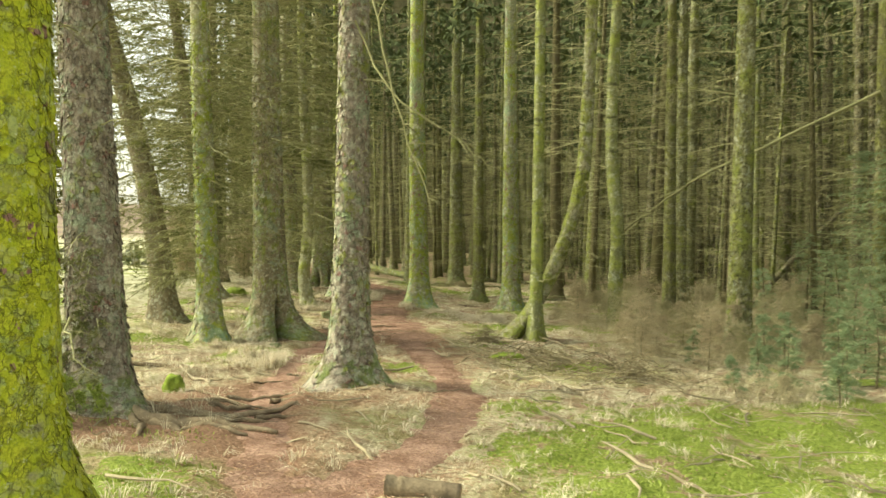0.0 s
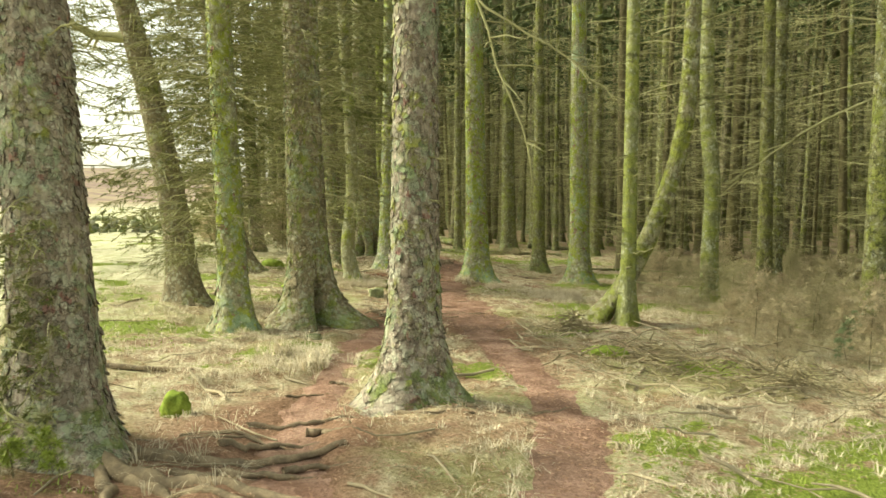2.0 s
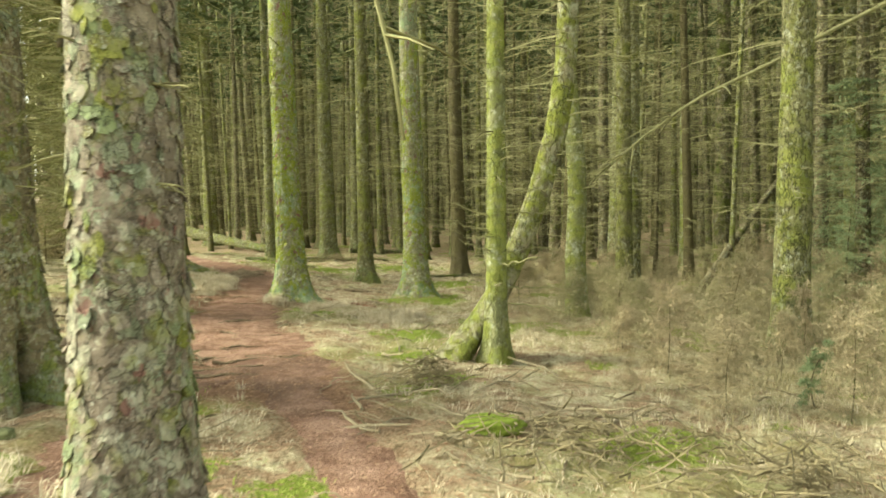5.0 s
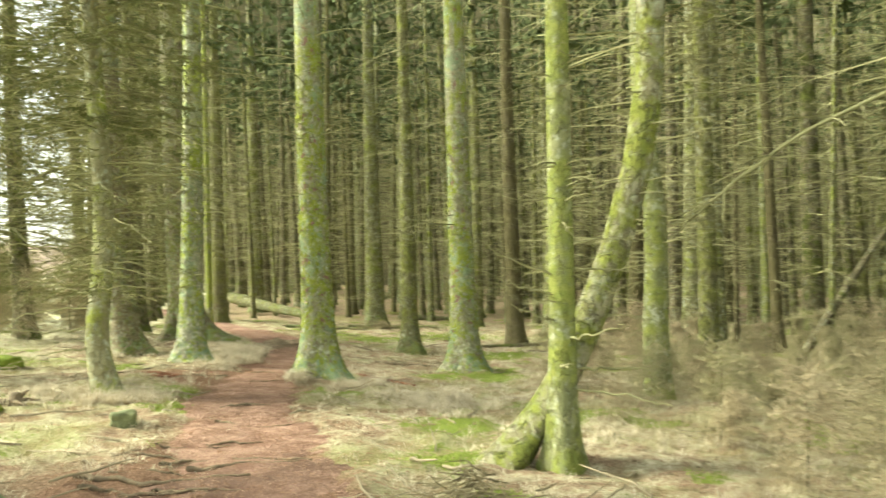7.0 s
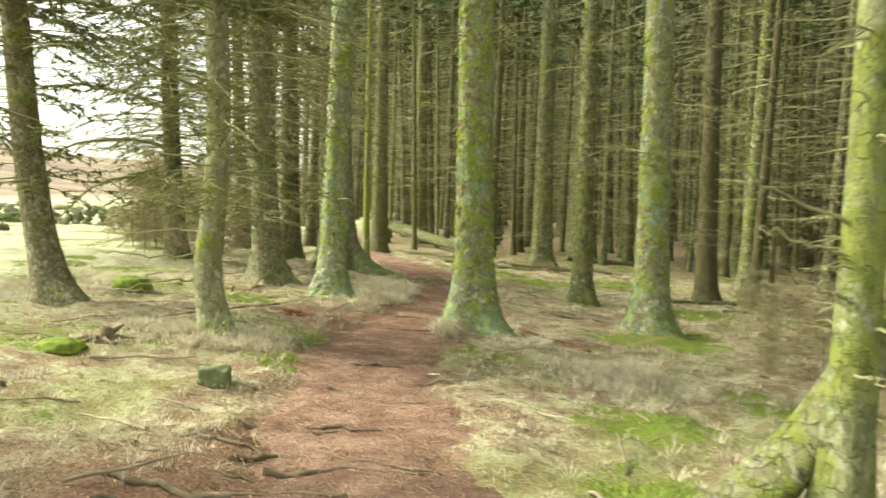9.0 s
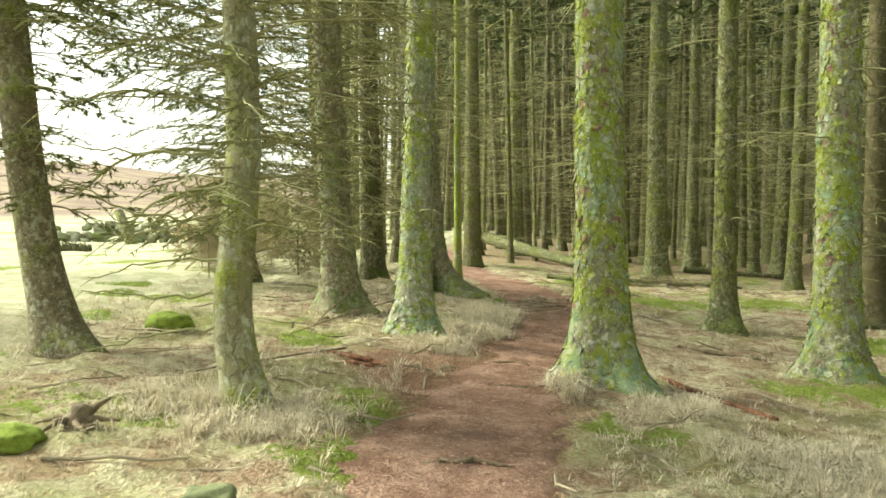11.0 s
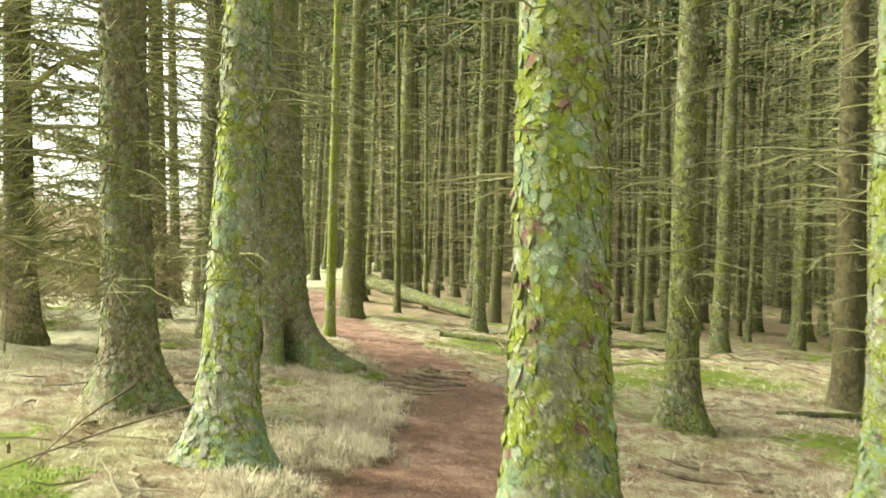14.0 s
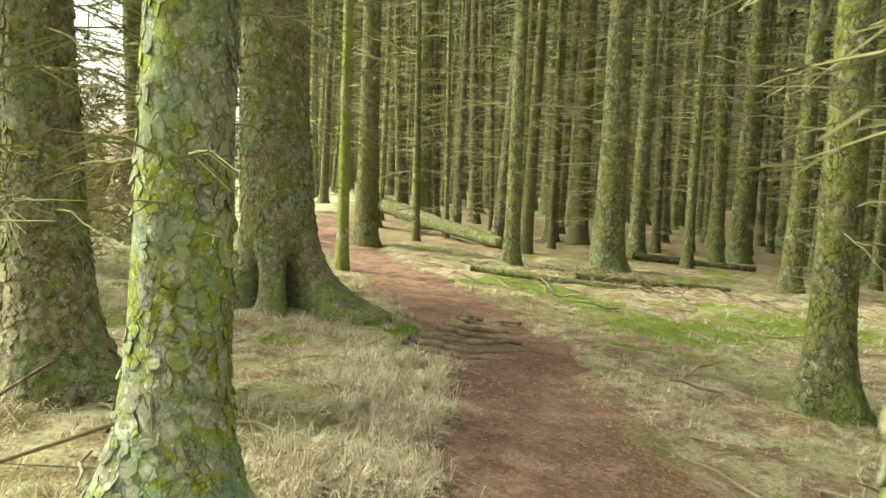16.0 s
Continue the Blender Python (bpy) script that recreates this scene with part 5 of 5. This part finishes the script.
for n, (x, y, tall) in enumerate([(-6.5, 24.4, 1.5), (-7.4, 25.0, 1.2), (-6.0, 30.5, 1.6), (-7.2, 32.0, 1.8)]):
    young_spruce(x, y, tall, 360 + n, brush_mat, "scrubby half-dead spruce sapling at the field edge", "spruce_scrub", "brown scrub", 60, 0.008)
for _ in range(16):
    y = lot.uniform(27, 44)
    k = lot.uniform(1.6, 2.6)
    x = -8.0 - 0.33 * (y - 27) + lot.uniform(-1.0, 1.8)
    copy_thing(lot.choice(scrub), pose(x, y, at_ground(x, y), 0, 0, lot.uniform(0, 360)) @ Matrix.Diagonal((k * 1.4, k * 1.4, k, 1)))


# ---- stones, logs, stumps, roots ----
def lump(name, x, y, size, material, label, category, seed, sink=0.25, sharp=0.25, turn=0.0):
    bm = bmesh.new()
    bmesh.ops.create_icosphere(bm, subdivisions=4, radius=1)
    noise.seed_set(seed)
    for p in bm.verts:
        n = p.co.normalized()
        box = max(abs(n.x), abs(n.y), abs(n.z))
        k = (1 - sharp) + sharp * (0.85 / box)
        k += 0.22 * noise.noise(n * 1.7 + Vector((seed, 0, 0))) + 0.09 * noise.noise(n * 6 + Vector((0, seed, 0))) + 0.05 * noise.noise(n * 15)
        p.co = Vector((n.x * size[0] * k, n.y * size[1] * k, n.z * size[2] * k))
    me = bpy.data.meshes.new(name)
    bm.to_mesh(me)
    bm.free()
    me.polygons.foreach_set("use_smooth", np.ones(len(me.polygons), dtype=bool))
    me.materials.append(material)
    ob = tagged(new(name, me), label, category)
    ob.matrix_basis = pose(x, y, at_ground(x, y) + size[2] * (1 - 2 * sink) - 0.02, 0, 0, turn)
    return ob


lump("stone", -2.1, 15.2, (0.135, 0.10, 0.10), stone_mat, "squared moss-grown stone beside the path", "stone", 3, 0.2, 0.75, 12)
lump("stone", -2.58, 7.8, (0.10, 0.09, 0.13), cushion_mat, "pointed stone covered in bright green moss", "stone", 5, 0.2, 0.2)
lump("stone", -2.25, 11.0, (0.09, 0.07, 0.05), stone_mat, "small mossy stone in the grass", "stone", 8, 0.3, 0.4)
lump("moss_mound", -5.0, 19.7, (0.26, 0.2, 0.14), cushion_mat, "cushion of green moss over an old stump", "moss", 9, 0.3)
lump("moss_mound", -3.6, 15.75, (0.20, 0.16, 0.09), cushion_mat, "cushion of bright moss at a rotten stump", "moss", 11, 0.3)
lump("moss_mound", 0.95, 10.9, (0.24, 0.18, 0.07), cushion_mat, "low green moss mound among sticks", "moss", 13, 0.35)
stump = tagged(new("stump"), "small weathered stump with broken grey roots", "stump")
stump.matrix_basis = Matrix.Translation((-3.42, 16.1, at_ground(-3.42, 16.1)))
part("stub", mesh_of("stub", *tubes(np.array([[[0, 0, -0.1], [0, 0, 0.02], [0.01, 0, 0.08], [0.02, 0.01, 0.14], [0.02, 0.01, 0.15]]]), np.array([[0.15, 0.10, 0.065, 0.055, 0.02]]), 14), root_mat, True), stump)
for n in range(6):
    g = np.random.default_rng(600 + n)
    a, up = n * 1.05, g.uniform(-0.04, 0.10)
    line = np.array([[0.03 * math.cos(a), 0.03 * math.sin(a), 0.06], [0.12 * math.cos(a), 0.12 * math.sin(a), 0.08 + up * 0.6], [0.24 * math.cos(a + 0.3), 0.24 * math.sin(a + 0.3), 0.06 + up]])
    part("broken_root", mesh_of("broken_root", *tubes(line[None], np.array([[0.03, 0.02, 0.006]]), 6), root_mat, True), stump)


def log(name, a, b, r0, r1, material, label, seed, sides=16, ends=None, raised=0.0):
    """A fallen stem lying on the ground between two places."""
    g = np.random.default_rng(seed)
    s = np.linspace(0, 1, 22)
    px, py = a[0] + (b[0] - a[0]) * s, a[1] + (b[1] - a[1]) * s
    ln = math.hypot(b[0] - a[0], b[1] - a[1])
    bend = np.sin(s * 3) * 0.03 * ln
    px = px + bend * (b[1] - a[1]) / ln
    rad = (r0 + (r1 - r0) * s) * (1 + g.normal(0, 0.05, 22))
    gz = np.interp(s, [0, 1], [at_ground(*a), at_ground(*b)])
    pz = np.maximum(gz, land(px, py, False)) + rad * 0.75 + raised * (1 - s)
    ob = tagged(new(name), label, "log")
    ob.matrix_basis = Matrix.Translation((px[0], py[0], gz[0]))
    line = np.stack([px - px[0], py - py[0], pz - gz[0]], 1)
    part("stem", mesh_of("stem", *tubes(line[None], rad[None], sides), material, True), ob)
    if ends:
        for p, q, r in ((line[0], line[1], rad[0]), (line[-1], line[-2], rad[-1])):
            d = (p - q) / np.linalg.norm(p - q)
            part("cut_end", mesh_of("cut_end", *tubes(np.array([[p, p + d * 0.004]]), np.array([[r * 0.93, r * 0.9]]), sides), ends), ob, "pale sawn end")
    return ob


log("cut_log", (-0.27, 4.56), (0.16, 4.50), 0.065, 0.06, root_mat, "short sawn log with pale ends lying across the path", 1, ends=wood_mat)
log("fallen_log", (-5.2, 42.0), (-1.5, 38.2), 0.24, 0.15, bark_moss, "fallen moss-covered trunk across the wood floor", 2, raised=0.5)
log("fallen_log", (1.7, 38.4), (4.6, 37.9), 0.11, 0.08, bark_dark, "fallen bare trunk on the wood floor", 3)
for n, (p, q, r) in enumerate([((-2.85, 18.98), (-2.5, 18.9), 0.036), ((-2.48, 18.86), (-2.2, 18.78), 0.03), ((-2.72, 18.76), (-2.42, 18.7), 0.022), ((-3.05, 19.1), (-2.8, 19.08), 0.026), ((-2.3, 18.95), (-2.12, 18.92), 0.02)]):
    log("rotten_log", p, q, r, r * 0.6, rot_mat, "rotten red-brown log crumbling into the ground", 300 + n, sides=9, raised=-0.015)
for n, (p, q, r, up) in enumerate([((-2.8, 19.05), (-3.7, 17.7), 0.011, 0.06), ((-2.75, 20.75), (-3.75, 19.75), 0.009, 0.4), ((-3.9, 22.3), (-3.6, 20.2), 0.011, 0.2)]):
    log("fallen_branch", p, q, r, r * 0.4, root_mat, "long thin bare branch lying propped in the grass", 30 + n, sides=7, raised=up)
log("fallen_branch", (0.05, 19.7), (0.85, 18.4), 0.035, 0.02, rot_mat, "dark red-brown fallen branch", 5)
log("fallen_branch", (4.3, 25.9), (2.6, 25.6), 0.05, 0.03, bark_dark, "fallen dead branch at the foot of a spruce", 6)
log("fallen_branch", (0.4, 22.3), (1.6, 22.0), 0.03, 0.02, root_mat, "fallen dead branch on the wood floor", 7)
log("fallen_branch", (-4.4, 8.9), (-2.9, 9.1), 0.03, 0.02, root_mat, "dead branch in the grass", 8)
log("fallen_branch", (-4.8, 15.0), (-3.3, 14.6), 0.022, 0.015, root_mat, "dead branch in the grass", 9)
log("fallen_branch", (-2.0, 31.5), (0.8, 31.0), 0.07, 0.04, bark_moss, "mossy fallen branch in brash", 10)
log("fallen_branch", (-0.2, 32.0), (2.6, 32.6), 0.06, 0.04, bark_moss, "mossy fallen branch in brash", 11)


def root(knots, r0, seed, label="exposed tree root worn by feet"):
    g = np.random.default_rng(seed)
    k = np.array(knots, float)
    s = np.linspace(0, len(k) - 1, 20)
    px, py = np.interp(s, np.arange(len(k)), k[:, 0]), np.interp(s, np.arange(len(k)), k[:, 1])
    px, py = px + g.normal(0, 0.008, 20), py + g.normal(0, 0.008, 20) + np.cumsum(g.normal(0, 0.014, 20))
    rad = r0 * (0.62 if 8.5 < py[0] < 20 else 0.85) * np.linspace(1, 0.3, 20) * (1 + g.normal(0, 0.12, 20))
    pz = land(px, py) + 0.07 * np.clip(trail_cover(px, py) - 0.55, -0.1, 1) + rad * 0.35 + 0.012 * np.sin(s * 2.3 + seed)
    ob = tagged(new("root"), label, "root", "roots across the path")
    base = np.array([px[0], py[0], pz[0]])
    ob.matrix_basis = Matrix.Translation(base)
    part("root_stem", mesh_of("root_stem", *tubes((np.stack([px, py, pz], 1) - base)[None], rad[None], 8), root_mat, True), ob)


root([(-2.65, 6.6), (-2.2, 6.4), (-1.7, 6.25), (-1.2, 6.05)], 0.085, 1)
root([(-2.6, 6.75), (-2.1, 6.7), (-1.6, 6.75), (-1.2, 6.9)], 0.07, 2)
root([(-2.4, 6.45), (-1.9, 6.1), (-1.4, 5.9)], 0.055, 3)
root([(-2.55, 6.55), (-2.3, 6.2), (-2.2, 5.85)], 0.06, 11)
root([(-2.1, 6.5), (-1.6, 6.5), (-1.3, 6.4)], 0.04, 12)
root([(-2.0, 7.6), (-1.6, 7.75), (-1.25, 7.9)], 0.035, 4)
root([(-0.75, 8.2), (-0.4, 8.15), (0.05, 8.2), (0.3, 8.35)], 0.04, 5)
root([(-1.1, 8.15), (-1.05, 7.9), (-0.75, 7.8), (-0.45, 7.85)], 0.035, 6)
root([(-1.9, 13.3), (-1.4, 13.2), (-1.0, 13.35), (-0.7, 13.3)], 0.04, 7)
root([(-2.0, 13.8), (-1.5, 13.75), (-1.1, 13.9)], 0.03, 8)
root([(-1.3, 15.4), (-0.95, 15.3), (-0.6, 15.35)], 0.025, 9)
root([(-0.7, 18.9), (-1.05, 18.6), (-1.4, 18.7)], 0.025, 10)
for n, (x, y, dx, dy) in enumerate([(-1.5, 12.9, 0.9, 0.1), (-1.3, 13.0, 0.5, -0.15), (-1.2, 13.6, 0.8, 0.12), (-1.6, 14.3, 0.6, 0.1), (-0.9, 13.9, 0.6, -0.1), (-1.4, 16.3, 0.5, 0.1), (-1.5, 19.6, 0.4, 0.1), (-1.5, 6.6, 0.5, 0.2), (-1.55, 7.4, 0.4, -0.1), (-1.9, 12.6, 0.6, 0.15), (-1.7, 13.45, 0.5, 0.05), (-1.85, 14.0, 0.55, -0.08), (-1.2, 14.4, 0.45, 0.1), (-1.45, 13.75, 0.4, 0.12), (-1.75, 12.95, 0.4, -0.1)]):
    root([(x, y), (x + dx * 0.5, y + dy * 0.5 + 0.05), (x + dx, y + dy)], 0.022 + 0.006 * (n % 3), 50 + n)
for n, (x, y, dx, dy) in enumerate([(-2.5, 6.95, 1.0, 0.15), (-2.3, 7.15, 0.8, -0.1), (-2.0, 6.95, 0.7, 0.2), (-1.95, 8.5, 0.6, 0.1), (-1.7, 9.0, 0.5, -0.1), (-1.25, 8.05, 0.6, -0.2), (-0.7, 7.95, 0.75, 0.1), (-2.2, 12.05, 0.7, -0.25), (-2.1, 12.3, 0.8, 0.1)]):
    root([(x, y), (x + dx * 0.5, y + dy * 0.5 + 0.06), (x + dx, y + dy)], 0.018 + 0.006 * (n % 3), 130 + n)
for n in range(9):
    root([(-2.3 + 0.06 * n, 24.9 + 0.24 * n), (-1.7 + 0.05 * (n % 3), 24.75 + 0.25 * n), (-1.2, 24.9 + 0.22 * n)], 0.046 + 0.010 * (n % 3), 20 + n)

# ---- the open field: a tumbledown wall and heather clumps ----
g = np.random.default_rng(9)
for n in range(7):
    x, y = g.uniform(-34, -16), g.uniform(26, 60)
    if x > -14 - 0.25 * (y - 30):
        x -= 8
    clump = tagged(new("heather_bush"), "low dark heather bush in the pale field", "bush", "bushes in the field")
    clump.matrix_basis = Matrix.Translation((x, y, at_ground(x, y)))
    size, m = g.uniform(0.4, 0.9), 500
    a, d = g.uniform(0, 6.28, m), np.sqrt(g.random(m)) * size
    base = np.stack([np.cos(a) * d, np.sin(a) * d, np.zeros(m) - 0.05], 1)
    part("foliage", mesh_of("foliage", *blades(base, g.uniform(0, 6.28, m), g.uniform(0.3, 0.7, m) * (1.1 - 0.6 * d / size), g.uniform(0.2, 1, m), g.uniform(0.03, 0.07, m)), heather_mat), clump)


def wall_stone(seed):
    """A rough block: a squared lump with chipped corners."""
    g = np.random.default_rng(seed)
    bm = bmesh.new()
    bmesh.ops.create_icosphere(bm, subdivisions=2, radius=1)
    for p in bm.verts:
        n = p.co.normalized()
        k = 0.55 + 0.45 * 0.85 / max(abs(n.x), abs(n.y), abs(n.z)) + float(g.normal(0, 0.05))
        p.co = Vector((n.x * 0.26 * k, n.y * 0.17 * k, n.z * 0.13 * k))
    me = bpy.data.meshes.new("stone")
    bm.to_mesh(me)
    bm.free()
    me.materials.append(wall_mat)
    return me


wall_mat = plain("field_stone", (0.16, 0.17, 0.10), (0.36, 0.35, 0.27), 2.2, 0.9, 0.8, 0.0, None, (0.14, 0.19, 0.05))
dyke = tagged(new("stone_wall"), "tumbledown dry-stone wall furred with moss in the field", "wall")
W0, W1 = Vector((-26.0, 43.4, 0)), Vector((-15.6, 44.9, 0))
dyke.matrix_basis = Matrix.Translation((W0.x, W0.y, at_ground(W0.x, W0.y)))
blocks, g = [wall_stone(700 + n) for n in range(5)], np.random.default_rng(71)
for course in range(5):
    along = 0.15 * course
    while along < (W1 - W0).length:
        spot = W0.lerp(W1, along / (W1 - W0).length)
        standing = 4.6 + 4.0 * float(fbm(np.array([along]), np.array([0.0]), 0.5, 45)[0])
        if course < standing:
            place = pose(spot.x + g.normal(0, 0.05), spot.y + g.normal(0, 0.14), at_ground(spot.x, spot.y) + 0.07 + 0.17 * course + g.normal(0, 0.03), g.uniform(-22, 22), g.uniform(-22, 22), g.uniform(-40, 40))
            part("stone", blocks[int(g.integers(5))], dyke, at=dyke.matrix_basis.inverted() @ place @ Matrix.Diagonal((*g.uniform(0.65, 1.45, 3), 1)))
        along += g.uniform(0.42, 0.6)
butt = tagged(new("sawn_stump"), "leaning mossy stump with a pale sawn top", "stump")
butt.matrix_basis = Matrix.Translation((-20.6, 42.4, at_ground(-20.6, 42.4)))
line = np.array([[0.25, 0, -0.2], [0.1, 0, 0.4], [-0.15, 0, 0.95], [-0.4, 0, 1.45]])
part("stub", mesh_of("stub", *tubes(line[None], np.array([[0.30, 0.22, 0.20, 0.19]]), 14), bark_sweep, True), butt)
part("cut_end", mesh_of("cut_end", *tubes(np.array([[[-0.4, 0, 1.45], [-0.403, 0, 1.456]]]), np.array([[0.17, 0.165]]), 14), wood_mat), butt, "pale sawn top")
